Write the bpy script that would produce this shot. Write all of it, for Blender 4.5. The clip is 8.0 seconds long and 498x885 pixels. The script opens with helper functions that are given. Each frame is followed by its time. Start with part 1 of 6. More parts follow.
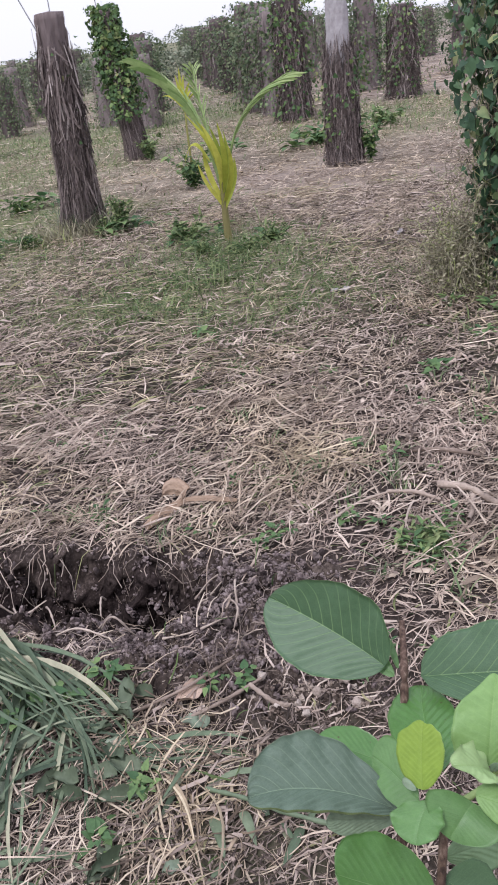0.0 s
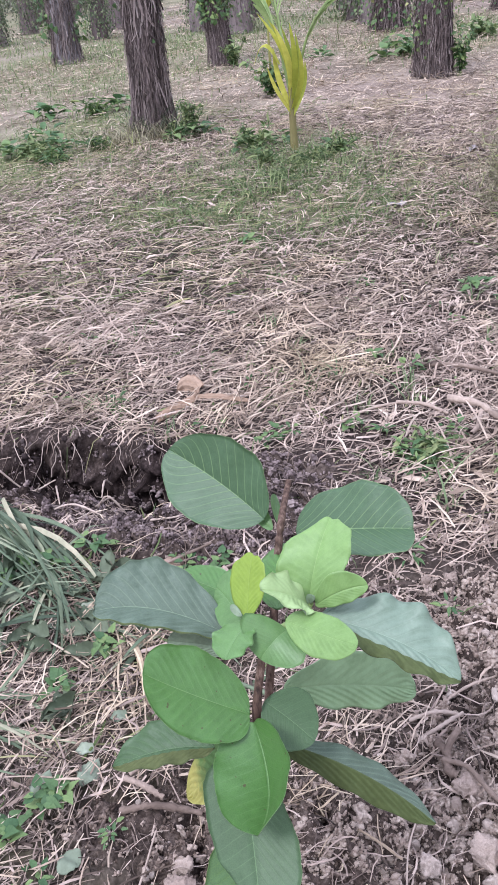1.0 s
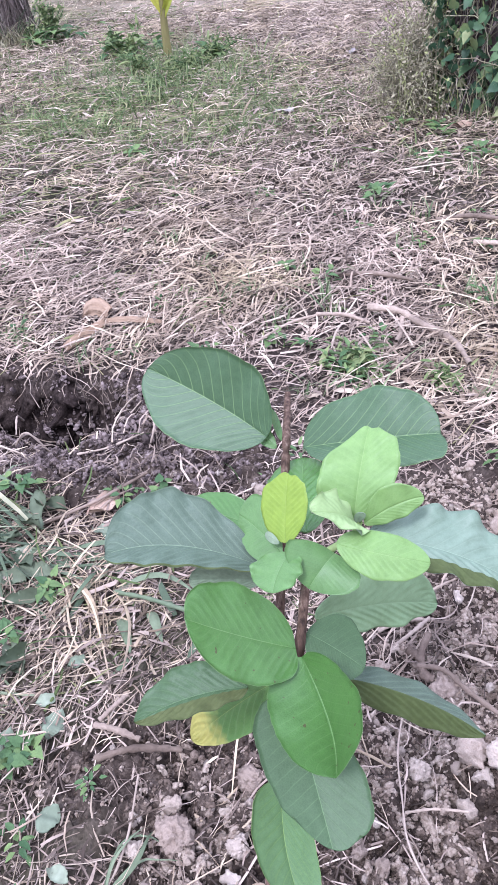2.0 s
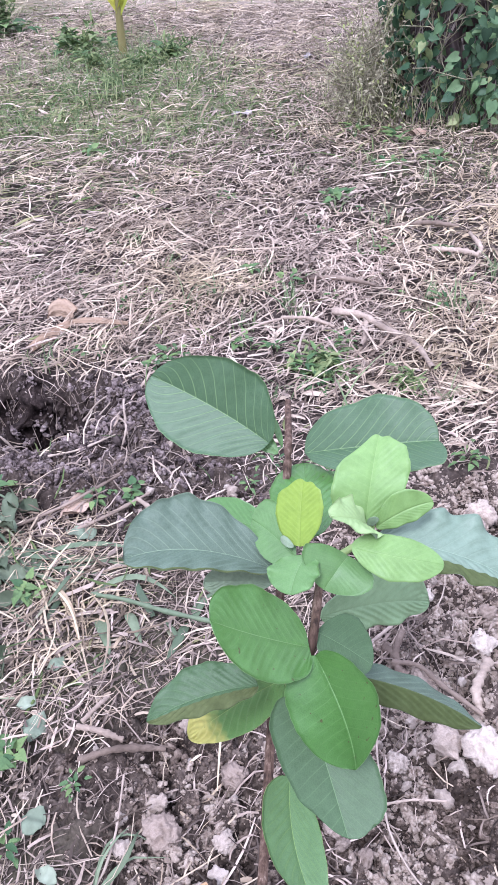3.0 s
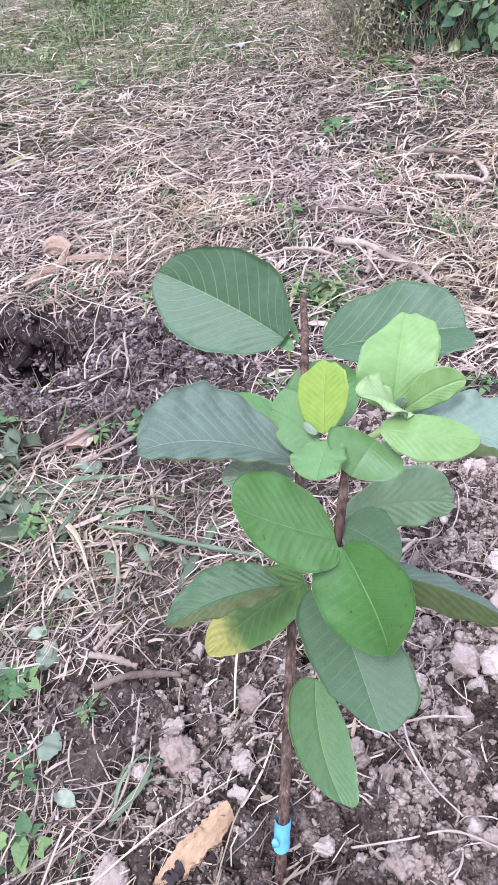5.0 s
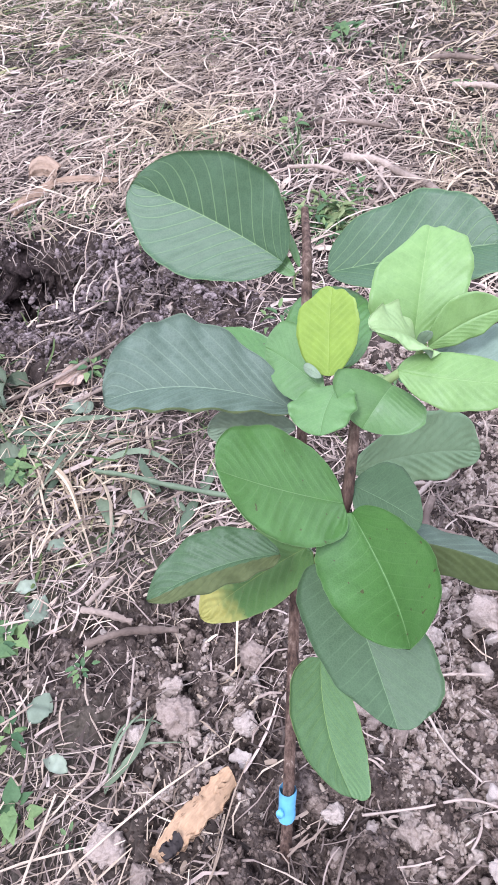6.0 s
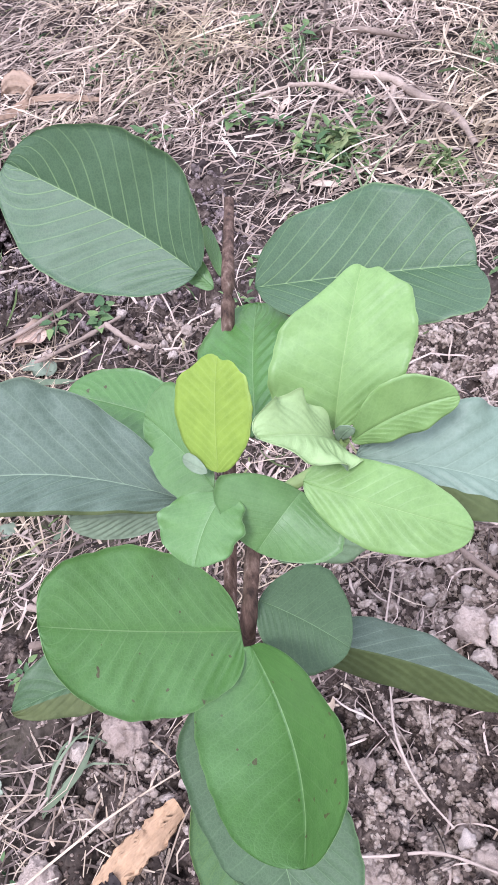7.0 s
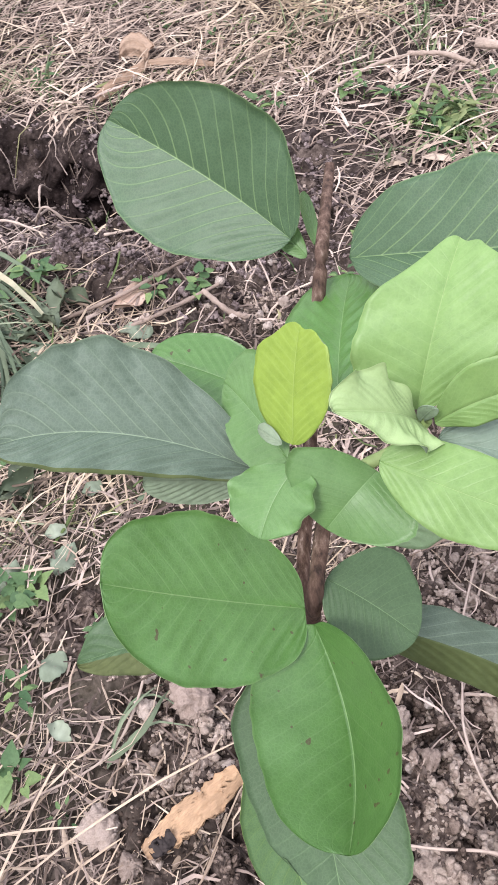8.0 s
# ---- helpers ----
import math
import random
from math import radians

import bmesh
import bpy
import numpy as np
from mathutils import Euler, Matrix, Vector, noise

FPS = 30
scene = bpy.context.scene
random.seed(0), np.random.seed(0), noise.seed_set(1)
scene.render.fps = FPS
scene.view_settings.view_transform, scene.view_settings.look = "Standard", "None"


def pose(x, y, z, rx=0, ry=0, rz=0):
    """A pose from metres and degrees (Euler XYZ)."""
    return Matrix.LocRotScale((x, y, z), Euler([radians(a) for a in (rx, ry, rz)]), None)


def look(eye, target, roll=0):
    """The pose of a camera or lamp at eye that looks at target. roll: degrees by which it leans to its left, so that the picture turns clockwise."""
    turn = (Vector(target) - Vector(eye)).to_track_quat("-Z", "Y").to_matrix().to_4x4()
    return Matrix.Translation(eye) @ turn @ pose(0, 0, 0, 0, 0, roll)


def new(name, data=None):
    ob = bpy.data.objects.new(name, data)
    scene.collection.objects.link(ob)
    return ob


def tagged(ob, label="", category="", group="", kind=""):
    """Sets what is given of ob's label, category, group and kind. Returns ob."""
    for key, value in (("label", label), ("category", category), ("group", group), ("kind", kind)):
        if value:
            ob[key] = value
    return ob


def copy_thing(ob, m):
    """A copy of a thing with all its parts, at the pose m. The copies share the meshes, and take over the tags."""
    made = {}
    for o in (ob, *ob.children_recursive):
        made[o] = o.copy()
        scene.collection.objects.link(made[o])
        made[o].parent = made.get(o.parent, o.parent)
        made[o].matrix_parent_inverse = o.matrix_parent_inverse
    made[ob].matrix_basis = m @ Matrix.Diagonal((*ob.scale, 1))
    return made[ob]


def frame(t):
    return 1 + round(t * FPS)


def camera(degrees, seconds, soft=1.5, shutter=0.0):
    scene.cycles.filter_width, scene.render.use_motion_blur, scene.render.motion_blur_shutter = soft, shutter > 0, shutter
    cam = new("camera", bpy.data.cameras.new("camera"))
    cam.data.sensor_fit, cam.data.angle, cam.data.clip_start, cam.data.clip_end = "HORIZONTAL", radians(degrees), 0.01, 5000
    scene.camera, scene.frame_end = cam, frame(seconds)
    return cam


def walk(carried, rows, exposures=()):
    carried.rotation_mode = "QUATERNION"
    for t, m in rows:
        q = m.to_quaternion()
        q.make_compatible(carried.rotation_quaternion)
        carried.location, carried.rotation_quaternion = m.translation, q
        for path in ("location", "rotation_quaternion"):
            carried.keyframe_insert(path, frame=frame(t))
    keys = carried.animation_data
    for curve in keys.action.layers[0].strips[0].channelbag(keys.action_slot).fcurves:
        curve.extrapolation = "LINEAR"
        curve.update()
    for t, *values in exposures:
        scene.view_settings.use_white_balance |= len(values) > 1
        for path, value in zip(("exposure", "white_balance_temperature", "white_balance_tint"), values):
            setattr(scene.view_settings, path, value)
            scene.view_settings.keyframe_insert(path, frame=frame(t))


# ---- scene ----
cam = camera(34.8, 8.0, soft=1.25, shutter=0.1)
PATH = [
    (0, (0.463, 0.333, 1.248), (0.206, 2.094, 0.336), -7.5),
    (0.2, (0.547, 0.338, 1.217), (0.191, 2.073, 0.288), -6.8),
    (0.4, (0.635, 0.32, 1.216), (0.223, 2.031, 0.265), -6.5),
    (0.5, (0.657, 0.302, 1.216), (0.231, 2.004, 0.255), -6.4),
    (0.8, (0.674, 0.282, 1.198), (0.213, 1.948, 0.192), -6.5),
    (1, (0.655, 0.298, 1.176), (0.207, 1.939, 0.124), -6.6),
    (1.2, (0.63, 0.313, 1.164), (0.249, 1.937, 0.061), -6.4),
    (1.5, (0.59, 0.331, 1.15), (0.302, 1.929, -0.017), -6.1),
    (1.7, (0.561, 0.348, 1.127), (0.335, 1.927, -0.079), -5.9),
    (2.8, (0.47, 0.329, 1.149), (0.433, 1.894, -0.097), -2.6),
    (3, (0.468, 0.329, 1.153), (0.452, 1.9, -0.085), -2.1),
    (3.5, (0.458, 0.339, 1.157), (0.467, 1.924, -0.063), -1.5),
    (4, (0.456, 0.339, 1.136), (0.465, 1.908, -0.104), -1.8),
    (4.5, (0.448, 0.319, 1.1), (0.448, 1.854, -0.182), -2.8),
    (5.8, (0.455, 0.377, 1.046), (0.412, 1.795, -0.364), -4.7),
    (6, (0.461, 0.409, 1.021), (0.411, 1.791, -0.423), -5.2),
    (6.5, (0.519, 0.507, 0.983), (0.422, 1.783, -0.554), -7.0),
    (6.8, (0.534, 0.558, 0.982), (0.417, 1.794, -0.586), -7.2),
    (7, (0.539, 0.575, 0.98), (0.418, 1.789, -0.605), -7.0),
    (7.5, (0.531, 0.582, 0.989), (0.395, 1.77, -0.614), -7.1),
    (7.8, (0.53, 0.576, 0.979), (0.3, 1.744, -0.628), -9.1),
    (8, (0.545, 0.58, 0.971), (0.195, 1.727, -0.63), -11.7),
]
EXPOSURES = [(0.0, -0.6, 6480, 10), (0.5, -0.5, 6350, 13), (0.8, -0.46, 6300, 13), (1.0, -0.14, 6150, 14), (2.0, 0.14, 5850, 16), (4.5, 0.14, 5850, 16), (6.0, 0.13, 6000, 15), (6.5, 0.11, 6000, 16), (7.2, 0.05, 6250, 17), (8.0, -0.02, 6850, 12)]
walk(cam, [(t, look(eye, target, roll)) for t, eye, target, roll in PATH], EXPOSURES)

# ---------------------------------------------------------------- light
SUN_EL, SUN_AZ = 58.0, 205.0
world = bpy.data.worlds.new("overcast_sky")
scene.world = world
world.use_nodes = True
wn, wl = world.node_tree.nodes, world.node_tree.links
wn.clear()
sky = wn.new("ShaderNodeTexSky")
sky.sky_type, sky.sun_disc = "NISHITA", False
sky.sun_elevation, sky.sun_rotation = radians(SUN_EL), radians(SUN_AZ)
sky_bg, cloud_bg = wn.new("ShaderNodeBackground"), wn.new("ShaderNodeBackground")
sky_bg.inputs["Strength"].default_value = 0.06
up_axis = wn.new("ShaderNodeSeparateXYZ")
overcast = wn.new("ShaderNodeValToRGB")
overcast.color_ramp.elements[0].color = (0.7, 0.7, 0.8, 1)
overcast.color_ramp.elements[1].color = (0.98, 1.02, 1.28, 1)
wl.new(wn.new("ShaderNodeTexCoord").outputs["Generated"], up_axis.inputs[0])
wl.new(up_axis.outputs[2], overcast.inputs[0])
wl.new(overcast.outputs[0], cloud_bg.inputs["Color"])
cloud_bg.inputs["Strength"].default_value = 2.4
blend, wout = wn.new("ShaderNodeMixShader"), wn.new("ShaderNodeOutputWorld")
blend.inputs[0].default_value = 0.85
wl.new(sky.outputs[0], sky_bg.inputs["Color"])
wl.new(sky_bg.outputs[0], blend.inputs[1])
wl.new(cloud_bg.outputs[0], blend.inputs[2])
wl.new(blend.outputs[0], wout.inputs["Surface"])

sun = bpy.data.lights.new("sun", "SUN")
sun.energy, sun.angle, sun.color = 3.2, radians(13), (0.98, 0.96, 1.0)
sun_ob = new("sun", sun)
se, sa = radians(SUN_EL), radians(SUN_AZ)
sun_ob.matrix_world = look((math.sin(sa) * math.cos(se) * 20, math.cos(sa) * math.cos(se) * 20, math.sin(se) * 20), (0, 0, 0))


# ---------------------------------------------------------------- materials
class Nodes:
    """A small wrapper that wires nodes of one material."""

    def __init__(self, name):
        self.mat = bpy.data.materials.new(name)
        self.mat.use_nodes = True
        self.n, self.l = self.mat.node_tree.nodes, self.mat.node_tree.links
        self.n.clear()
        self.out = self.n.new("ShaderNodeOutputMaterial")

    def add(self, kind, **values):
        node = self.n.new("ShaderNode" + kind)
        for k, v in values.items():
            node.inputs[k.replace("_", " ")].default_value = v
        return node

    def math(self, op, a, b=None, c=None):
        node = self.n.new("ShaderNodeMath")
        node.operation = op
        for i, v in enumerate((a, b, c)):
            if v is None:
                continue
            if isinstance(v, (int, float)):
                node.inputs[i].default_value = v
            else:
                self.l.new(v, node.inputs[i])
        return node.outputs[0]

    def noise(self, scale, detail=4.0, rough=0.6, coords=None, stretch=None):
        node = self.add("TexNoise", Scale=scale, Detail=detail, Roughness=rough)
        src = coords
        if src is None:
            src = self.n.new("ShaderNodeTexCoord").outputs["Object"]
        if stretch:
            mp = self.n.new("ShaderNodeMapping")
            mp.inputs["Scale"].default_value = stretch
            self.l.new(src, mp.inputs[0])
            src = mp.outputs[0]
        self.l.new(src, node.inputs["Vector"])
        return node.outputs["Fac"]

    def ramp(self, fac, stops):
        node = self.n.new("ShaderNodeValToRGB")
        els = node.color_ramp.elements
        while len(els) < len(stops):
            els.new(0.5)
        for el, (p, c) in zip(els, stops):
            el.position, el.color = p, (*c, 1)
        self.l.new(fac, node.inputs[0])
        return node.outputs[0]

    def mix(self, fac, a, b, kind="MIX"):
        node = self.n.new("ShaderNodeMix")
        node.data_type, node.blend_type = "RGBA", kind
        for i, v in ((0, fac), (6, a), (7, b)):
            if isinstance(v, (int, float)):
                node.inputs[i].default_value = v
            elif isinstance(v, tuple):
                node.inputs[i].default_value = (*v, 1)
            else:
                self.l.new(v, node.inputs[i])
        return node.outputs[2]

    def finish(self, colour, rough=0.8, bump=None, strength=0.3, distance=0.002, through_light=0.0, spec=0.3):
        b = self.n.new("ShaderNodeBsdfPrincipled")
        b.inputs["Roughness"].default_value = rough
        b.inputs["Specular IOR Level"].default_value = spec
        if isinstance(colour, tuple):
            b.inputs["Base Color"].default_value = (*colour, 1)
        else:
            self.l.new(colour, b.inputs["Base Color"])
        if bump is not None:
            bp = self.add("Bump", Strength=strength, Distance=distance)
            self.l.new(bump, bp.inputs["Height"])
            self.l.new(bp.outputs[0], b.inputs["Normal"])
        shader = b.outputs[0]
        if through_light:
            tr = self.n.new("ShaderNodeBsdfTranslucent")
            if isinstance(colour, tuple):
                tr.inputs["Color"].default_value = (*colour, 1)
            else:
                self.l.new(colour, tr.inputs["Color"])
            mx = self.n.new("ShaderNodeMixShader")
            mx.inputs[0].default_value = through_light
            self.l.new(shader, mx.inputs[1])
            self.l.new(tr.outputs[0], mx.inputs[2])
            shader = mx.outputs[0]
        self.l.new(shader, self.out.inputs["Surface"])
        return self.mat


def varied(name, stops, scale=60, rough=0.85, island=True, bump=0.3, distance=0.002, through_light=0.0, spec=0.25, stretch=None, tint=None, patchy=0.0):
    """Colour picked along stops by a random value of each piece, shaded by grain at two scales."""
    m = Nodes(name)
    if island:
        rnd = m.n.new("ShaderNodeNewGeometry").outputs["Random Per Island"]
    else:
        rnd = m.n.new("ShaderNodeObjectInfo").outputs["Random"]
    big, small = m.noise(scale * 0.15, 3), m.noise(scale, 5, stretch=stretch)
    pick = m.math("ADD", rnd, m.math("MULTIPLY", m.math("SUBTRACT", big, 0.5), 0.35))
    col = m.ramp(pick, stops)
    if tint:
        patch = m.ramp(m.noise(1.1, 3, 0.55), [(0.45, (0, 0, 0)), (0.62, (1, 1, 1))])
        col = m.mix(m.math("MULTIPLY", patch, 0.55), col, m.mix(1.0, col, tint, "MULTIPLY"))
    if patchy:
        col = m.mix(patchy, col, m.ramp(m.noise(5.5, 5, 0.65), [(0.32, (0.42, 0.38, 0.34)), (0.5, (1.08, 1.05, 1.0)), (0.64, (1.5, 1.48, 1.42))]), "MULTIPLY")
    col = m.mix(0.55, col, m.ramp(small, [(0.3, (0.5, 0.5, 0.5)), (0.7, (1.0, 1.0, 1.0))]), "MULTIPLY")
    return m.finish(col, rough, small, bump, distance, through_light, spec)


def guava_material(name, top, vein, gloss=0.45, spots=0.0, blush=None, through_light=0.18, side_vein=0.28, spec=0.5):
    """Leaf blade: pale midrib and side veins follow the blade's own coordinates."""
    m = Nodes(name)
    uv = m.n.new("ShaderNodeUVMap")
    uv.uv_map = "blade"
    sep = m.n.new("ShaderNodeSeparateXYZ")
    m.l.new(uv.outputs[0], sep.inputs[0])
    u, v = sep.outputs[0], sep.outputs[1]
    av = m.math("ABSOLUTE", m.math("SUBTRACT", v, 0.5))
    wob = m.math("MULTIPLY", m.noise(9, 2), 0.05)
    phase = m.math("FRACT", m.math("ADD", m.math("MULTIPLY", m.math("SUBTRACT", m.math("ADD", u, wob), m.math("MULTIPLY", av, 0.62)), 11.0), 4.0))
    side = m.math("ABSOLUTE", m.math("SUBTRACT", phase, 0.5))
    thin = m.math("SUBTRACT", 1.0, m.math("SMOOTH_MIN", m.math("MULTIPLY", side, 15.0), 1.0, 0.2))
    thin = m.math("MULTIPLY", thin, m.math("SUBTRACT", 1.0, m.math("MULTIPLY", av, 1.4)))
    rib = m.math("SUBTRACT", 1.0, m.math("MINIMUM", m.math("MULTIPLY", av, 165.0), 1.0))
    veins = m.math("MINIMUM", m.math("ADD", rib, m.math("MULTIPLY", m.math("MAXIMUM", thin, 0.0), side_vein)), 1.0)
    rnd = m.n.new("ShaderNodeObjectInfo").outputs["Random"]
    blot, grain = m.noise(22, 3), m.noise(420, 3)
    base = m.mix(m.math("MULTIPLY", blot, 0.5), top, tuple(c * 0.62 for c in top))
    base = m.mix(m.math("MULTIPLY", rnd, 0.25), base, tuple(c * 1.35 for c in top))
    if blush:
        edge = m.ramp(m.math("ADD", u, m.math("MULTIPLY", m.math("SUBTRACT", blot, 0.5), 0.5)), [(0.68, (0, 0, 0)), (0.84, (1, 1, 1))])
        base = m.mix(edge, base, blush)
    fine = m.ramp(m.noise(110, 4, 0.7), [(0.3, (0.78, 0.8, 0.78)), (0.7, (1.12, 1.1, 1.12))])
    base = m.mix(0.75, base, fine, "MULTIPLY")
    rim = m.math("MULTIPLY", m.math("MAXIMUM", m.math("SUBTRACT", av, 0.488), 0.0), 80.0)
    base = m.mix(m.math("MULTIPLY", m.math("MINIMUM", rim, 1.0), 0.5), base, vein)
    col = m.mix(m.math("MULTIPLY", veins, 0.75), base, vein)
    if spots:
        sp = m.ramp(m.noise(190, 1, 0.4), [(0.0, (1, 1, 1)), (0.235, (1, 1, 1)), (0.255, (0, 0, 0))])
        col = m.mix(m.math("MULTIPLY", sp, spots), col, (0.07, 0.045, 0.02))
    cells = m.add("TexVoronoi", Scale=520.0)
    cells.feature = "DISTANCE_TO_EDGE"
    m.l.new(m.n.new("ShaderNodeTexCoord").outputs["Object"], cells.inputs["Vector"])
    net = m.math("MINIMUM", m.math("MULTIPLY", cells.outputs["Distance"], 6.0), 1.0)
    col = m.mix(m.math("MULTIPLY", m.math("SUBTRACT", 1.0, net), 0.1), col, vein)
    relief = m.math("ADD", m.math("MULTIPLY", veins, -0.8), m.math("ADD", m.math("MULTIPLY", grain, 0.25), m.math("MULTIPLY", net, 0.07)))
    return m.finish(col, gloss, relief, 0.35, 0.0012, through_light, spec)


def soil_material(name, stops, jitter=0.13):
    """Loose soil: damp and dry patches run over neighbouring crumbs, each crumb a little off."""
    m = Nodes(name)
    rnd = m.n.new("ShaderNodeNewGeometry").outputs["Random Per Island"]
    f = m.math("ADD", m.math("MULTIPLY", m.noise(16, 5, 0.7), 0.55), m.math("MULTIPLY", m.noise(95, 4, 0.7), 0.45))
    f = m.math("ADD", f, m.math("MULTIPLY", m.math("SUBTRACT", rnd, 0.5), jitter))
    grain = m.noise(700, 4, 0.7)
    col = m.mix(0.5, m.ramp(f, stops), m.ramp(grain, [(0.3, (0.55, 0.55, 0.55)), (0.7, (1.1, 1.1, 1.1))]), "MULTIPLY")
    lumpy = m.math("ADD", m.math("MULTIPLY", grain, 0.5), m.noise(300, 4, 0.75))
    return m.finish(col, 0.95, lumpy, 1.0, 0.006, spec=0.1)


M = {}
M["straw"] = varied("dead_straw", [(0.0, (0.09, 0.067, 0.058)), (0.2, (0.25, 0.192, 0.16)), (0.5, (0.46, 0.365, 0.302)), (0.82, (0.56, 0.462, 0.39)), (1.0, (0.63, 0.535, 0.455))], 90, 0.8, through_light=0.1, tint=(0.95, 0.95, 0.66), patchy=0.6)
M["field_straw"] = varied("field_straw", [(0.0, (0.08, 0.062, 0.048)), (0.2, (0.24, 0.192, 0.148)), (0.5, (0.4, 0.322, 0.26)), (0.82, (0.55, 0.455, 0.375)), (1.0, (0.66, 0.56, 0.47))], 90, 0.8, through_light=0.1, tint=(0.97, 0.96, 0.74), patchy=0.75)
M["dull_straw"] = varied("dull_straw", [(0.0, (0.08, 0.06, 0.052)), (0.5, (0.35, 0.278, 0.24)), (1.0, (0.56, 0.463, 0.404))], 90, 0.9, patchy=0.6)
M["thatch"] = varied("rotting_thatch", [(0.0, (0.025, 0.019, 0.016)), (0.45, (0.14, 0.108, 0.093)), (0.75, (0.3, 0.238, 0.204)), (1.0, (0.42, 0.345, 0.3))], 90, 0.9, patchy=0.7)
M["green_straw"] = varied("wilted_grass", [(0.0, (0.05, 0.075, 0.03)), (0.4, (0.12, 0.17, 0.06)), (0.75, (0.27, 0.28, 0.13)), (1.0, (0.4, 0.36, 0.2))], 70, 0.75, through_light=0.2)
M["scrub"] = varied("dry_scrub", [(0.0, (0.16, 0.145, 0.095)), (0.4, (0.38, 0.345, 0.235)), (0.75, (0.56, 0.51, 0.37)), (1.0, (0.4, 0.46, 0.17))], 60, 0.8, through_light=0.15)
M["grass"] = varied("green_grass", [(0.0, (0.08, 0.13, 0.05)), (0.5, (0.17, 0.245, 0.1)), (1.0, (0.34, 0.39, 0.18))], 70, 0.6, through_light=0.25)
M["cut_grass"] = varied("cut_grass_blade", [(0.0, (0.06, 0.09, 0.055)), (0.5, (0.14, 0.19, 0.115)), (0.85, (0.25, 0.3, 0.19)), (1.0, (0.46, 0.43, 0.3))], 80, 0.6, through_light=0.15)
M["clod"] = soil_material("dry_soil_clod", [(0.3, (0.17, 0.125, 0.1)), (0.42, (0.45, 0.35, 0.285)), (0.54, (0.66, 0.535, 0.445)), (0.68, (0.78, 0.66, 0.565))], 0.18)
M["damp_crumb"] = soil_material("damp_soil_crumb", [(0.3, (0.02, 0.015, 0.015)), (0.43, (0.125, 0.095, 0.09)), (0.54, (0.36, 0.286, 0.272)), (0.68, (0.56, 0.462, 0.44))])
M["brown_crumb"] = soil_material("brown_soil_crumb", [(0.3, (0.022, 0.015, 0.012)), (0.44, (0.095, 0.069, 0.055)), (0.56, (0.29, 0.22, 0.178)), (0.72, (0.52, 0.415, 0.34))], 0.18)
M["pale_clod"] = varied("pale_soil_clod", [(0.0, (0.42, 0.33, 0.275)), (0.5, (0.64, 0.525, 0.445)), (1.0, (0.8, 0.685, 0.6))], 14, 0.95, island=False, bump=0.9, distance=0.005, spec=0.1)
M["dark_clod"] = varied("damp_soil_clod", [(0.0, (0.04, 0.03, 0.029)), (0.6, (0.09, 0.07, 0.066)), (1.0, (0.2, 0.16, 0.15))], 9, 0.95, island=False, bump=0.6, distance=0.004, spec=0.1)
M["root"] = varied("pale_root", [(0.0, (0.2, 0.155, 0.13)), (0.5, (0.38, 0.31, 0.265)), (1.0, (0.52, 0.44, 0.385))], 120, 0.85, patchy=0.6)
M["stick"] = varied("weathered_stick", [(0.0, (0.14, 0.106, 0.088)), (0.5, (0.27, 0.213, 0.18)), (1.0, (0.4, 0.327, 0.28))], 120, 0.85, island=False, bump=1.0, distance=0.004, patchy=0.9)
M["bark"] = varied("tan_bark", [(0.0, (0.24, 0.14, 0.075)), (0.45, (0.4, 0.245, 0.14)), (1.0, (0.54, 0.36, 0.22))], 160, 0.8, island=False, bump=1.0, distance=0.003, stretch=(0.15, 1.6, 1))
M["char"] = varied("charred_wood", [(0.0, (0.03, 0.025, 0.024)), (1.0, (0.08, 0.065, 0.06))], 150, 0.9, island=False, bump=0.6)
def bark_material(name):
    """Thin bark that flakes lengthwise, dark with pale split streaks."""
    m = Nodes(name)
    streak = m.math("ADD", m.math("MULTIPLY", m.noise(260, 4, 0.65, stretch=(1, 1, 0.07)), 0.7), m.math("MULTIPLY", m.noise(30, 3), 0.3))
    col = m.ramp(streak, [(0.38, (0.03, 0.019, 0.015)), (0.5, (0.1, 0.062, 0.046)), (0.6, (0.17, 0.115, 0.088)), (0.7, (0.4, 0.32, 0.27))])
    return m.finish(col, 0.75, streak, 0.9, 0.003, spec=0.25)


M["stem"] = bark_material("brown_stem")
M["tie"] = varied("blue_plastic_tie", [(0.0, (0.1, 0.4, 0.68)), (1.0, (0.18, 0.5, 0.78))], 60, 0.4, island=False, bump=0.4, spec=0.5)
M["fallen"] = varied("wilted_pale_leaf", [(0.0, (0.19, 0.235, 0.165)), (1.0, (0.31, 0.355, 0.265))], 60, 0.7, island=False)
M["wilted_leaf"] = varied("wilted_green_leaf", [(0.0, (0.08, 0.11, 0.065)), (0.6, (0.15, 0.185, 0.12)), (1.0, (0.26, 0.295, 0.205))], 60, 0.65, island=False, through_light=0.1)
M["dry_leaf"] = varied("dry_brown_leaf", [(0.0, (0.42, 0.29, 0.22)), (1.0, (0.6, 0.45, 0.36))], 60, 0.75, island=False)
M["sprig"] = varied("grass_sprig", [(0.0, (0.1, 0.15, 0.075)), (0.5, (0.19, 0.26, 0.13)), (1.0, (0.34, 0.4, 0.22))], 60, 0.6, through_light=0.25)
M["weed"] = varied("weed_leaf", [(0.0, (0.06, 0.13, 0.055)), (0.5, (0.12, 0.21, 0.085)), (1.0, (0.22, 0.32, 0.12))], 6, 0.55, island=False, through_light=0.25)
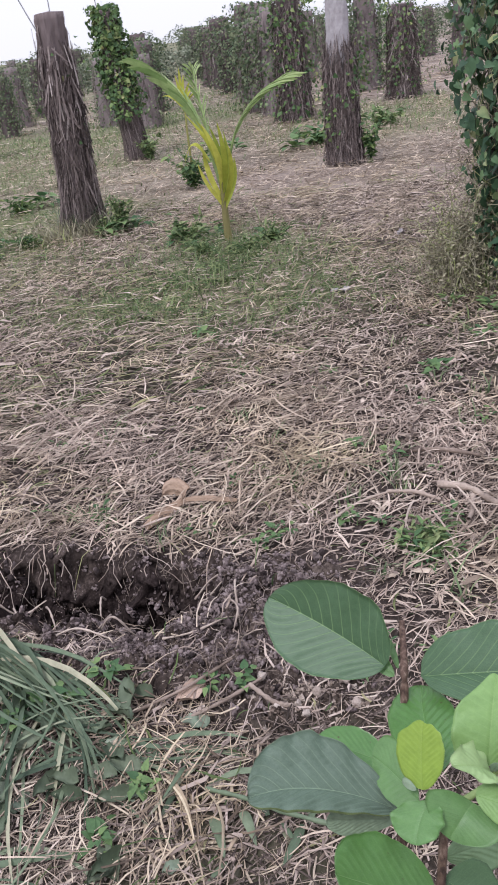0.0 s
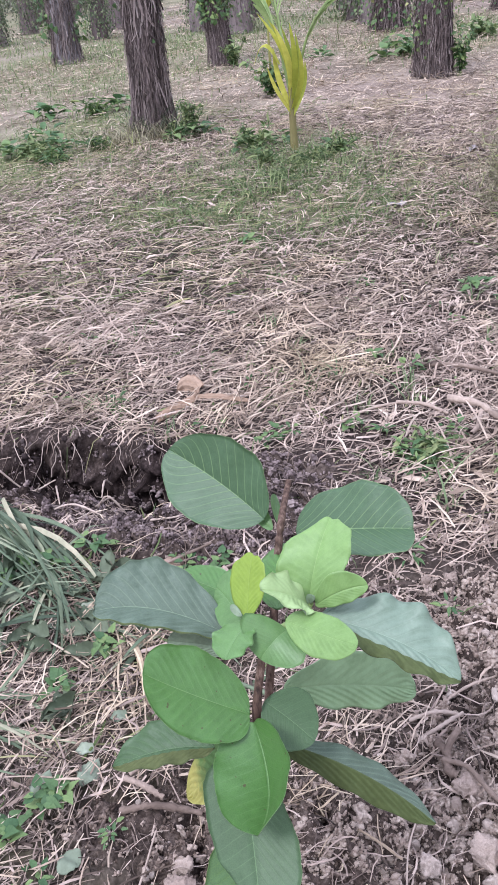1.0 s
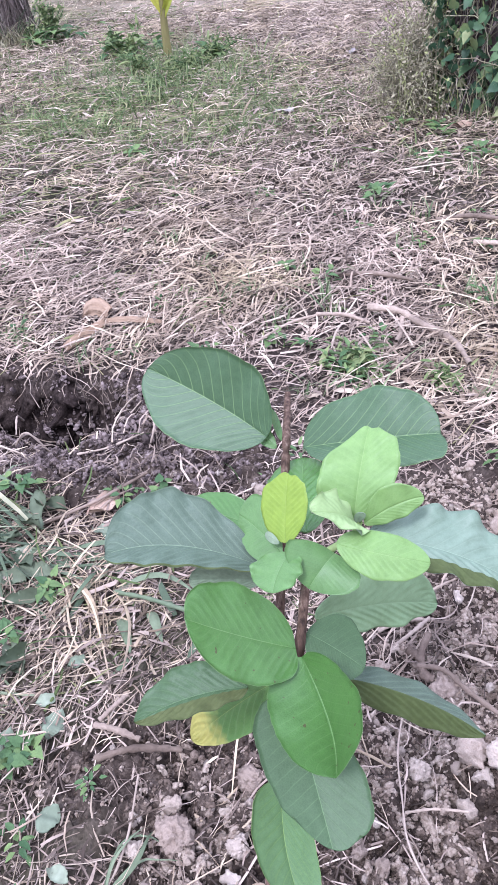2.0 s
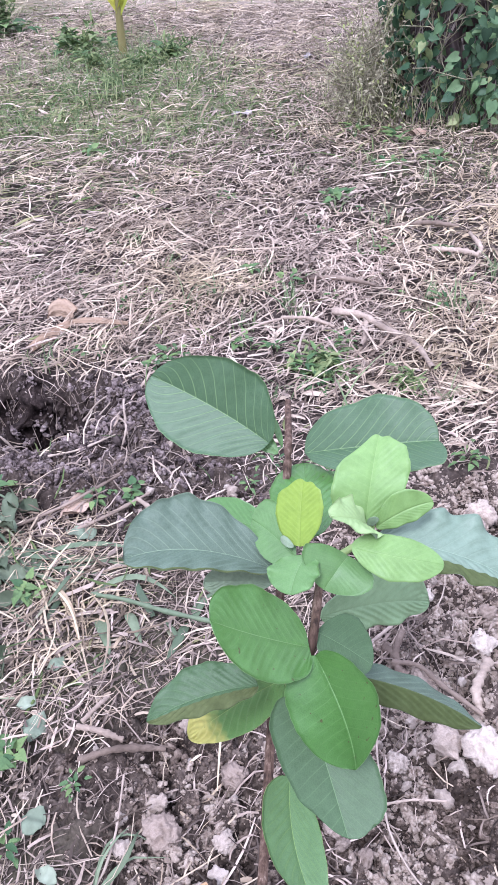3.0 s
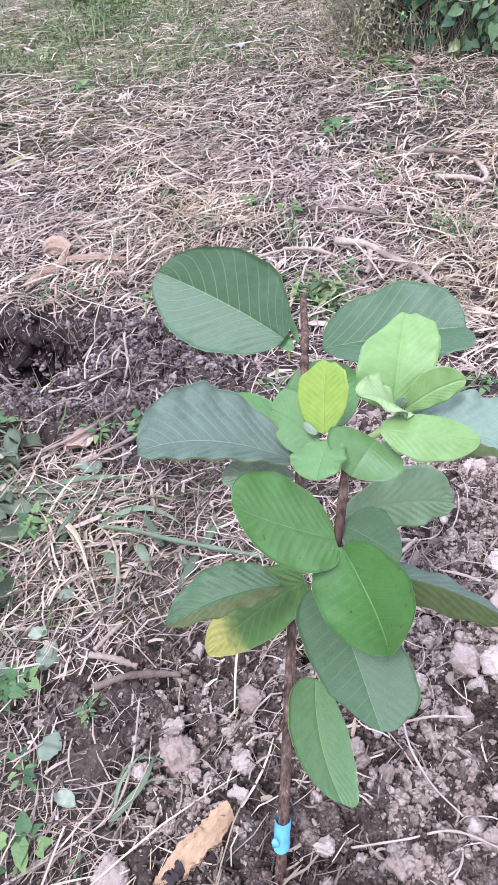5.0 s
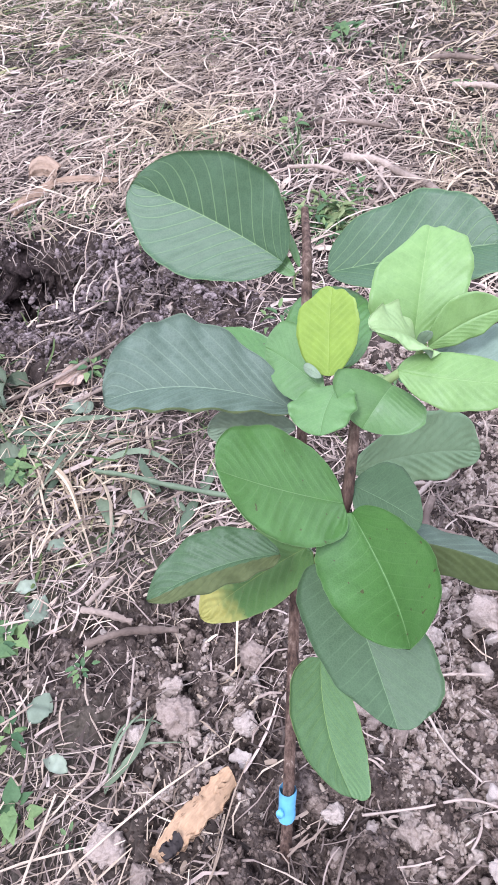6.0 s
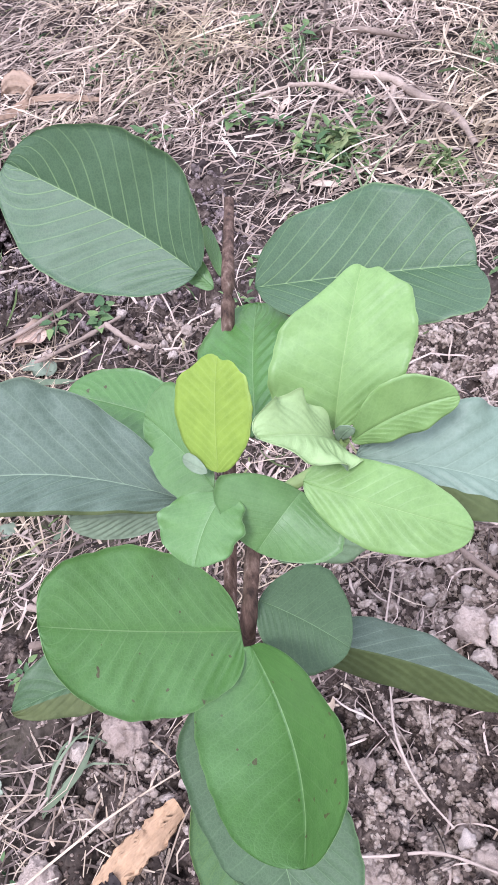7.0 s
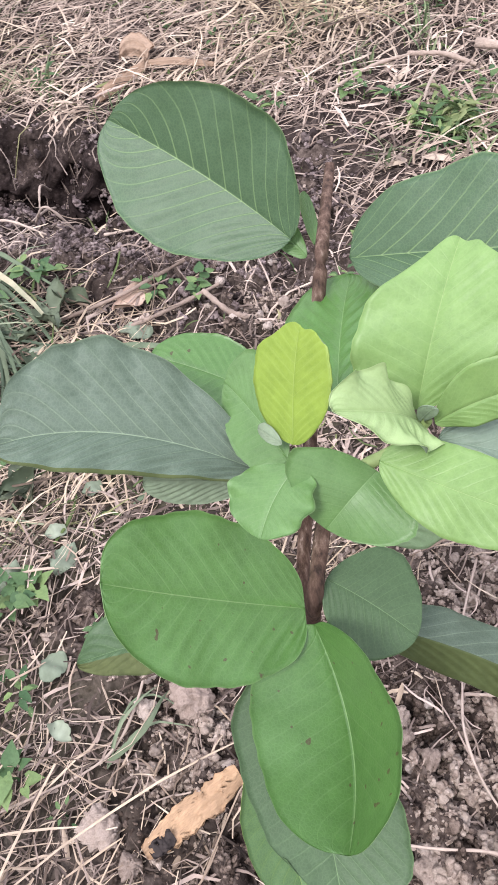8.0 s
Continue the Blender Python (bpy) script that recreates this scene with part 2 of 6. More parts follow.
M["vine_leaf"] = varied("vine_leaf", [(0.0, (0.055, 0.11, 0.045)), (0.5, (0.1, 0.175, 0.062)), (0.9, (0.2, 0.29, 0.1)), (1.0, (0.34, 0.35, 0.15))], 40, 0.5, through_light=0.2)
M["vine_leaf_piece"] = varied("vine_leaf_near", [(0.0, (0.04, 0.09, 0.05)), (0.65, (0.085, 0.165, 0.085)), (0.92, (0.17, 0.28, 0.12)), (1.0, (0.33, 0.4, 0.15))], 6, 0.45, island=False, through_light=0.2)
M["dark_vine_leaf"] = varied("dark_vine_leaf", [(0.0, (0.035, 0.075, 0.042)), (0.55, (0.09, 0.17, 0.085)), (0.88, (0.18, 0.29, 0.13)), (1.0, (0.36, 0.38, 0.18))], 40, 0.5, through_light=0.2)
# far foliage greyed and paled: distance haze is put into these two colours
M["far_leaf"] = varied("hazy_vine_leaf", [(0.0, (0.07, 0.1, 0.06)), (0.5, (0.14, 0.19, 0.1)), (1.0, (0.28, 0.31, 0.18))], 20, 0.7, through_light=0.2)
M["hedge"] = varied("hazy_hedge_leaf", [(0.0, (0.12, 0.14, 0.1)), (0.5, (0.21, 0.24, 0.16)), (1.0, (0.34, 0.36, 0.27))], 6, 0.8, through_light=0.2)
M["dry_vine"] = varied("dry_vine", [(0.0, (0.05, 0.038, 0.036)), (0.5, (0.17, 0.134, 0.124)), (0.85, (0.32, 0.262, 0.243)), (1.0, (0.5, 0.43, 0.4))], 60, 0.9)
M["wood"] = varied("dark_post_wood", [(0.0, (0.1, 0.076, 0.077)), (0.5, (0.19, 0.15, 0.147)), (1.0, (0.3, 0.25, 0.245))], 40, 0.9, island=False, bump=0.8, distance=0.01, stretch=(1, 1, 0.12))
M["concrete"] = varied("grey_concrete", [(0.0, (0.3, 0.28, 0.29)), (1.0, (0.46, 0.43, 0.44))], 30, 0.9, island=False, bump=0.5, distance=0.004)
M["palm"] = varied("palm_yellow_leaf", [(0.0, (0.26, 0.33, 0.06)), (0.5, (0.45, 0.47, 0.07)), (1.0, (0.62, 0.6, 0.12))], 30, 0.5, through_light=0.3)
M["palm_green"] = varied("palm_green_leaf", [(0.0, (0.2, 0.31, 0.1)), (1.0, (0.42, 0.52, 0.22))], 30, 0.5, through_light=0.3)
M["palm_stem"] = varied("palm_sheath", [(0.0, (0.2, 0.17, 0.08)), (1.0, (0.34, 0.34, 0.1))], 40, 0.7, island=False, bump=0.5, stretch=(1, 1, 0.1))
M["wire"] = varied("grey_wire", [(0.0, (0.2, 0.2, 0.2)), (1.0, (0.3, 0.3, 0.3))], 30, 0.5, island=False)
M["litter"] = varied("pale_litter", [(0.0, (0.25, 0.225, 0.225)), (1.0, (0.42, 0.38, 0.38))], 40, 0.7, island=False)
UNDER = varied("guava_underside", [(0.0, (0.24, 0.33, 0.22)), (1.0, (0.32, 0.4, 0.27))], 200, 0.75, island=False, through_light=0.15)
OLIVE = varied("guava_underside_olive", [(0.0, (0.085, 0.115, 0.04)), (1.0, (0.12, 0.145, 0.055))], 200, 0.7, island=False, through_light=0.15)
G_DARK = guava_material("guava_dark", (0.06, 0.124, 0.057), (0.27, 0.41, 0.17), 0.52, side_vein=0.75, spec=0.6)
G_DEEP = guava_material("guava_deep", (0.066, 0.126, 0.054), (0.2, 0.32, 0.15), 0.5, side_vein=0.35, spec=0.4)
G_GREY = guava_material("guava_grey_green", (0.112, 0.164, 0.116), (0.3, 0.4, 0.26), 0.6, spec=0.45, side_vein=0.45)
G_MID = guava_material("guava_mid", (0.084, 0.205, 0.046), (0.22, 0.36, 0.14), 0.4, spots=0.85, side_vein=0.26, spec=0.6)
G_LIGHT = guava_material("guava_light", (0.12, 0.245, 0.075), (0.22, 0.36, 0.15), 0.45)
G_PALEST = guava_material("guava_palest", (0.37, 0.525, 0.225), (0.47, 0.61, 0.3), 0.5, through_light=0.28)
G_SILVER = guava_material("guava_silver_green", (0.2, 0.285, 0.205), (0.31, 0.41, 0.3), 0.5, side_vein=0.4)
G_SAGE = guava_material("guava_sage", (0.31, 0.47, 0.25), (0.4, 0.55, 0.32), 0.6, side_vein=0.4, through_light=0.3)
G_PALE = guava_material("guava_pale", (0.225, 0.385, 0.12), (0.34, 0.5, 0.19), 0.45, through_light=0.28)
G_YOUNG = guava_material("guava_young", (0.32, 0.47, 0.075), (0.4, 0.55, 0.15), 0.45, through_light=0.3)
G_SICK = guava_material("guava_yellowing", (0.11, 0.24, 0.07), (0.35, 0.42, 0.12), 0.5, spots=0.5, blush=(0.46, 0.44, 0.13))
G_LOW = guava_material("guava_low", (0.1, 0.2, 0.075), (0.3, 0.44, 0.12), 0.45)


# ---------------------------------------------------------------- mesh helpers
def mesh_from(name, verts, faces, material, smooth=True):
    """A mesh from numpy arrays: verts (n, 3), faces (m, 3 or 4)."""
    me = bpy.data.meshes.new(name)
    verts, faces = np.asarray(verts, np.float32), np.asarray(faces, np.int32)
    k = faces.shape[1]
    me.vertices.add(len(verts))
    me.vertices.foreach_set("co", verts.ravel())
    me.loops.add(faces.size)
    me.loops.foreach_set("vertex_index", faces.ravel())
    me.polygons.add(len(faces))
    me.polygons.foreach_set("loop_start", np.arange(0, faces.size, k, dtype=np.int32))
    me.polygons.foreach_set("use_smooth", np.full(len(faces), smooth))
    me.update(calc_edges=True)
    me.validate()
    for m in material if isinstance(material, (list, tuple)) else [material]:
        me.materials.append(m)
    return me


def child(ob, parent):
    ob.parent = parent
    return ob


def thing(name, label, category, at=(0, 0, 0), group="", kind=""):
    ob = new(name)
    ob.location = at
    ob.empty_display_size = 0.1
    bpy.context.view_layer.update()
    return tagged(ob, label, category, group, kind)


def joined(parts):
    """Joins (verts, faces) pairs into one pair."""
    vs, fs, n = [], [], 0
    for v, f in parts:
        vs.append(v), fs.append(np.asarray(f) + n)
        n += len(v)
    return np.concatenate(vs), np.concatenate(fs)


def ribbons(P, W, side, roof=0.35):
    """Folded blades: P (n, k, 3) centre lines, W (n, k) half widths, side (n, 3) across directions."""
    n, k, _ = P.shape
    s = side[:, None, :] * W[:, :, None]
    if roof == 0:
        V = np.stack([P - s, P + s], axis=2).reshape(n * k * 2, 3)
        i = np.arange(k - 1) * 2
        quad = np.stack([i, i + 1, i + 3, i + 2], axis=-1)
        return V, (np.arange(n)[:, None, None] * (k * 2) + quad[None]).reshape(-1, 4)
    up = np.zeros_like(P)
    up[:, :, 2] = W * roof
    V = np.stack([P - s, P + up, P + s], axis=2).reshape(n * k * 3, 3)
    i = np.arange(k - 1)[:, None] * 3 + np.arange(2)[None, :]
    quad = np.stack([i, i + 1, i + 4, i + 3], axis=-1).reshape(-1, 4)
    F = (np.arange(n)[:, None, None] * (k * 3) + quad[None]).reshape(-1, 4)
    return V, F


def tubes(P, R, sides=4):
    """Closed-looking tubes: P (n, k, 3) centre lines, R (n, k) radii."""
    n, k, _ = P.shape
    T = np.gradient(P, axis=1)
    T /= np.linalg.norm(T, axis=2, keepdims=True) + 1e-9
    ref = np.where(np.abs(T[:, :, 2:3]) > 0.8, np.array([1.0, 0, 0]), np.array([0, 0, 1.0]))
    A = np.cross(T, ref)
    A /= np.linalg.norm(A, axis=2, keepdims=True) + 1e-9
    B = np.cross(T, A)
    ang = np.arange(sides) * 2 * np.pi / sides
    ring = A[:, :, None, :] * np.cos(ang)[None, None, :, None] + B[:, :, None, :] * np.sin(ang)[None, None, :, None]
    V = (P[:, :, None, :] + ring * R[:, :, None, None]).reshape(-1, 3)
    j = np.arange(sides)
    q = np.stack([j, (j + 1) % sides, (j + 1) % sides + sides, j + sides], axis=-1)
    q = (np.arange(k - 1)[:, None, None] * sides + q[None]).reshape(-1, 4)
    F = (np.arange(n)[:, None, None] * (k * sides) + q[None]).reshape(-1, 4)
    return V, F


def curve_through(points, k):
    """k points on a smooth line through the given points."""
    p = np.array(points, float)
    if len(p) == 2:
        return p[0] + (p[1] - p[0]) * np.linspace(0, 1, k)[:, None]
    q = np.vstack([2 * p[0] - p[1], p, 2 * p[-1] - p[-2]])
    s = np.linspace(0, len(p) - 1 - 1e-6, k)
    i, f = s.astype(int), (s % 1)[:, None]
    a, b, c, d = q[i], q[i + 1], q[i + 2], q[i + 3]
    return 0.5 * (2 * b + (c - a) * f + (2 * a - 5 * b + 4 * c - d) * f * f + (3 * b - a - 3 * c + d) * f ** 3)


# leaf outlines: (along, across, lift) and quads
LANCE = (np.array([(0, 0, 0), (.3, .5, .12), (.3, 0, 0), (.3, -.5, .12), (.7, .36, .06), (.7, 0, -.04), (.7, -.36, .06), (1, 0, -.14)]),
         np.array([(0, 2, 1, 1), (0, 3, 2, 2), (1, 2, 5, 4), (2, 3, 6, 5), (4, 5, 7, 7), (5, 6, 7, 7)]))
HEART = (np.array([(0, 0, 0), (-.14, .3, .05), (.12, .55, .1), (.42, .46, .06), (.72, .22, -.02), (1, 0, -.16), (.72, -.22, -.02), (.42, -.46, .06), (.12, -.55, .1), (-.14, -.3, .05), (.42, 0, 0), (.72, 0, -.06)]),
         np.array([(0, 10, 2, 1), (0, 9, 8, 10), (2, 10, 3, 3), (10, 8, 7, 7), (3, 10, 11, 4), (10, 7, 6, 11), (4, 11, 5, 5), (11, 6, 5, 5)]))


TINY = (np.array([(0, 0, 0), (.45, .5, .1), (.45, -.5, .1), (1, 0, -.12)]), np.array([(0, 2, 1, 1), (1, 2, 3, 3)]))


def tri_faces(quads):
    out = []
    for a, b, c, d in quads:
        out.append((a, b, c))
        if d != c:
            out.append((a, c, d))
    return np.array(out)


def small_leaves(rng, C, D, N, L, W, outline):
    """Many leaves: places C, ways D, normals N, lengths L, widths W."""
    T, Q = outline
    D = D / (np.linalg.norm(D, axis=1, keepdims=True) + 1e-9)
    S = np.cross(N, D)
    S /= np.linalg.norm(S, axis=1, keepdims=True) + 1e-9
    N = np.cross(D, S)
    V = C[:, None, :] + D[:, None, :] * (T[None, :, 0:1] * L[:, None, None]) + S[:, None, :] * (T[None, :, 1:2] * W[:, None, None]) + N[:, None, :] * (T[None, :, 2:3] * L[:, None, None])
    tf = tri_faces(Q)
    F = (np.arange(len(C))[:, None, None] * len(T) + tf[None]).reshape(-1, 3)
    return V.reshape(-1, 3), F


def lump(rng, rough=0.25, subdivisions=2):
    """A knobbly lump of radius about one: a ball with a few worn flats and swelling knobs."""
    bm = bmesh.new()
    bmesh.ops.create_icosphere(bm, subdivisions=subdivisions, radius=1)
    off = Vector((rng.uniform(0, 50), rng.uniform(0, 50), rng.uniform(0, 50)))
    cuts = [(Vector((rng.gauss(0, 1), rng.gauss(0, 1), rng.gauss(0, 0.8))).normalized(), rng.uniform(0.45, 0.8)) for _ in range(4)]
    for v in bm.verts:
        for n_, d in cuts:
            over = v.co.dot(n_) - d
            if over > 0:
                v.co -= n_ * over * 0.7
        knobs = 0.75 * noise.noise(v.co * 1.2 + off) - 0.9 * abs(noise.noise(v.co * 2.1 + off)) - 0.6 * abs(noise.noise(v.co * 4.6 + off))
        if subdivisions > 2:
            knobs += 0.4 * noise.noise(v.co * 8 + off) - 0.4 * abs(noise.noise(v.co * 14 + off))
        v.co *= 1 + rough * knobs
    V = np.array([v.co[:] for v in bm.verts])
    F = np.array([[w.index for w in f.verts] for f in bm.faces])
    bm.free()
    return V / np.abs(V).max(), F


# ---------------------------------------------------------------- ground
def wave(x, y, seed, scale):
    r = np.random.default_rng(seed)
    z = 0
    for i in range(7):
        a, f, p = r.uniform(0, 6.28), scale * r.uniform(0.5, 2.2), r.uniform(0, 6.28)
        z = z + np.sin((x * np.cos(a) + y * np.sin(a)) * f + p)
    return z / 7


def bump_at(x, y, cx, cy, rx, ry, turn=0.0):
    c, s = math.cos(turn), math.sin(turn)
    dx, dy = (x - cx) * c + (y - cy) * s, -(x - cx) * s + (y - cy) * c
    return np.exp(-((dx / rx) ** 2 + (dy / ry) ** 2))


def cells(x, y, cell, seed):
    """Smooth random values on a square lattice, -1 to 1."""
    u, v = x / cell, y / cell
    i, j = np.floor(u), np.floor(v)
    f, g = u - i, v - j
    f, g = f * f * (3 - 2 * f), g * g * (3 - 2 * g)
    tab = np.random.default_rng(seed).uniform(-1, 1, (64, 64))
    at_ = lambda a, b: tab[(i + a).astype(int) % 64, (j + b).astype(int) % 64]
    return (at_(0, 0) * (1 - f) + at_(1, 0) * f) * (1 - g) + (at_(0, 1) * (1 - f) + at_(1, 1) * f) * g


def crumbly(x, y, seed):
    """Rounded clods with sharp creases between them."""
    z = 0
    for i, (cell, amp) in enumerate(((0.075, 0.034), (0.04, 0.036), (0.022, 0.026), (0.0115, 0.016))):
        c, s = math.cos(i * 1.1), math.sin(i * 1.1)
        z = z + amp * np.abs(cells(x * c - y * s + 5.3, x * s + y * c + 7.1, cell, seed + i))
    return z


def pit_at(x, y):
    """The dug hole: a long trench with a rounder end."""
    return 1.5 * bump_at(x, y, -0.36, 1.965, 0.3, 0.125, -0.06) + 1.25 * bump_at(x, y, -0.05, 1.925, 0.14, 0.1)


def soil_at(x, y):
    """How bare the soil lies: 1 bare, 0 under straw."""
    m = 1.5 * bump_at(x, y, 0.64, 0.84, 0.38, 0.29) + 1.4 * bump_at(x, y, 0.95, 1.34, 0.24, 0.3)
    m = m + 1.7 * bump_at(x, y, -0.02, 1.84, 0.36, 0.2) + 1.3 * bump_at(x, y, -0.4, 2.0, 0.3, 0.15) + 0.7 * bump_at(x, y, 0.26, 0.98, 0.18, 0.1) + 0.6 * bump_at(x, y, 0.15, 0.975, 0.08, 0.05)
    m = m + 0.9 * bump_at(x, y, 0.3, 1.62, 0.2, 0.16) + 1.2 * bump_at(x, y, 0.2, 1.84, 0.2, 0.18) + 0.8 * bump_at(x, y, 0.74, 1.5, 0.18, 0.14)
    return np.clip(1.25 * m + 0.3 * wave(x, y, 5, 16) - 0.2, 0, 1)


def green_at(x, y):
    """Where short green grass grows through the straw."""
    m = 1.1 * bump_at(x, y, -0.2, 5.1, 0.55, 0.9) + 0.8 * bump_at(x, y, -2.2, 6.3, 0.9, 0.9) + 0.7 * bump_at(x, y, -0.9, 4.4, 0.7, 0.4) + 0.6 * bump_at(x, y, -0.1, 4.3, 0.6, 0.5) + 1.0 * bump_at(x, y, -2.0, 5.6, 0.7, 0.8) + 0.8 * bump_at(x, y, -2.3, 7.4, 1.2, 0.7) + 0.5 * bump_at(x, y, 0.5, 4.6, 0.7, 0.5)
    m = m + 0.7 * bump_at(x, y, -4, 9.5, 2.2, 1.5) + 0.6 * bump_at(x, y, -3, 13, 3, 2) + 0.5 * bump_at(x, y, 0.3, 10.6, 0.8, 0.8) + 0.6 * bump_at(x, y, 1.6, 11, 0.8, 1.5) + 0.35 * bump_at(x, y, 1.2, 3.7, 0.6, 0.3)
    far = np.clip((y - 7.5) / 4, 0, 1) * np.clip(0.1 - 0.06 * x + 1.1 * wave(x, y, 13, 0.9), 0, 0.75)
    return np.clip(m + far + 0.3 * wave(x, y, 9, 3), 0, 1)


def ground_z(x, y):
    near = np.exp(-((x - 0.3) ** 2 + (y - 1.5) ** 2) / 30)
    z = 0.012 * wave(x, y, 1, 3) + 0.02 * wave(x, y, 2, 0.7) * (1 - near)
    p = pit_at(x, y)
    rim = 0.45 * cells(x, y, 0.085, 57) + 0.35 * cells(x, y, 0.04, 58)
    z = z - 0.15 * np.clip(p - 0.35 + (0.5 * wave(x, y, 55, 22) + rim) * np.minimum(1.6 * p, 1), 0, 1)
    z = z + 0.07 * bump_at(x, y, 0.2, 1.84, 0.14, 0.15) + 0.025 * bump_at(x, y, -0.1, 1.68, 0.25, 0.08) + 0.03 * bump_at(x, y, 0.93, 1.4, 0.2, 0.22)
    s = soil_at(x, y)
    return z + s * (0.016 * wave(x, y, 3, 32) + 0.012 * wave(x, y, 4, 75))


def litter_at(x, y):
    """Where the straw lies thick: 1 within, fading out to thin straw on matted ground."""
    near_ = np.minimum.reduce([(x + 1.3) / 0.45, (2.1 - x) / 0.45, (y - 0.2) / 0.25, (3.4 - y) / 0.3])
    mid_ = np.minimum.reduce([(x + 2.6) / 0.6, (3.0 - x) / 0.6, (y - 2.8) / 0.3])
    return np.clip(np.maximum(near_, mid_) + 0.35 * wave(x, y, 93, 5), 0, 1)


def soil_z(x, y):
    """The ground with its clods."""
    k = np.clip(1.6 * soil_at(x, y) - 0.15, 0, 1)
    return ground_z(x, y) + k * (crumbly(x, y, 300) - 0.04)


def graded(lo, a, b, hi, step, grow=1.12):
    c = list(np.arange(a, b + step / 2, step))
    d = step
    while c[-1] < hi:
        d *= grow
        c.append(c[-1] + d)
    d = step
    while c[0] > lo:
        d *= grow
        c.insert(0, c[0] - d)
    return np.array(c)


gx, gy = graded(-900, -0.5, 1.1, 900, 0.0052, 1.22), graded(-900, 0.55, 2.1, 1500, 0.0052, 1.22)
GX, GY = np.meshgrid(gx, gy, indexing="ij")
GZ = soil_z(GX, GY)
nx, ny = GX.shape
idx = np.arange(nx * ny).reshape(nx, ny)
gm = Nodes("field_ground")
soil_mask = gm.n.new("ShaderNodeAttribute")
soil_mask.attribute_name = "bare_soil"
green_mask = gm.n.new("ShaderNodeAttribute")
green_mask.attribute_name = "short_grass"
g1, g2, g3 = gm.noise(16, 5, 0.7), gm.noise(120, 5, 0.7), gm.noise(1.3, 4)
soil_col = gm.ramp(gm.math("ADD", gm.math("MULTIPLY", g1, 0.5), gm.math("MULTIPLY", g2, 0.5)), [(0.36, (0.016, 0.012, 0.01)), (0.5, (0.065, 0.049, 0.041)), (0.68, (0.24, 0.19, 0.16))])
mat_mask = gm.n.new("ShaderNodeAttribute")
mat_mask.attribute_name = "matted"
streak = gm.noise(26, 6, 0.75, stretch=(3.0, 0.7, 1.0))
# near-black ground thatch holds the shade of gaps between the stalks
thatch = gm.ramp(streak, [(0.3, (0.012, 0.009, 0.008)), (0.5, (0.035, 0.026, 0.023)), (0.68, (0.1, 0.08, 0.07))])
thatch = gm.mix(gm.math("MULTIPLY", g3, 0.2), thatch, (0.12, 0.095, 0.085))
far_thatch = gm.ramp(gm.math("ADD", gm.math("MULTIPLY", gm.noise(34, 6, 0.85), 0.6), gm.math("MULTIPLY", gm.noise(0.9, 4), 0.4)), [(0.36, (0.07, 0.054, 0.044)), (0.5, (0.23, 0.183, 0.152)), (0.62, (0.42, 0.347, 0.292))])
thatch = gm.mix(mat_mask.outputs["Fac"], thatch, far_thatch)
sward = gm.ramp(gm.noise(7, 6, 0.75), [(0.3, (0.06, 0.075, 0.03)), (0.5, (0.15, 0.165, 0.08)), (0.7, (0.3, 0.29, 0.165))])
gcol = gm.mix(gm.math("MULTIPLY", green_mask.outputs["Fac"], 0.85), thatch, sward)
# dug soil painted darker: its damp plus the hole's and voids' shade
dug_dark_mask = gm.n.new("ShaderNodeAttribute")
dug_dark_mask.attribute_name = "dug_dark"
soil_col = gm.mix(dug_dark_mask.outputs["Fac"], soil_col, gm.mix(1.0, soil_col, (0.36, 0.34, 0.37), "MULTIPLY"))
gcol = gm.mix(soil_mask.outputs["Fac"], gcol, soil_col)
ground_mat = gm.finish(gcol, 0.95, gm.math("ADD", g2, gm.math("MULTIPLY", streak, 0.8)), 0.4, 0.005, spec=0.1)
quads = np.stack([idx[:-1, :-1], idx[1:, :-1], idx[1:, 1:], idx[:-1, 1:]], axis=-1).reshape(-1, 4)
pit = np.clip(1.6 * pit_at(GX, GY), 0, 1)
SX = GX + pit * (0.02 * cells(GY, GZ * 1.6, 0.035, 61) + 0.01 * cells(GY, GZ * 1.6, 0.016, 62))
SY = GY + pit * (0.03 * cells(GX, GZ * 1.6 + 0.2 * GY, 0.045, 63) + 0.02 * cells(GX, GZ * 1.6 + 0.2 * GY, 0.02, 64))
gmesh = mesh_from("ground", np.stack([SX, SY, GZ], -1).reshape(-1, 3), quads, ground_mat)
for key, values in (("bare_soil", soil_at(GX, GY)), ("short_grass", green_at(GX, GY)), ("matted", np.clip(np.maximum((GY - 4.2) / 3.0, 0.5 * (1 - litter_at(GX, GY))), 0, 1)), ("dug_dark", np.clip(1.3 * pit_at(GX, GY) + 0.5 * bump_at(GX, GY, 0.1, 1.84, 0.28, 0.16), 0, 1))):
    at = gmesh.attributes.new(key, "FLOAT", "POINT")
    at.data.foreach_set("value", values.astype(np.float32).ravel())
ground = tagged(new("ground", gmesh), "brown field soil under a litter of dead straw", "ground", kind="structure")


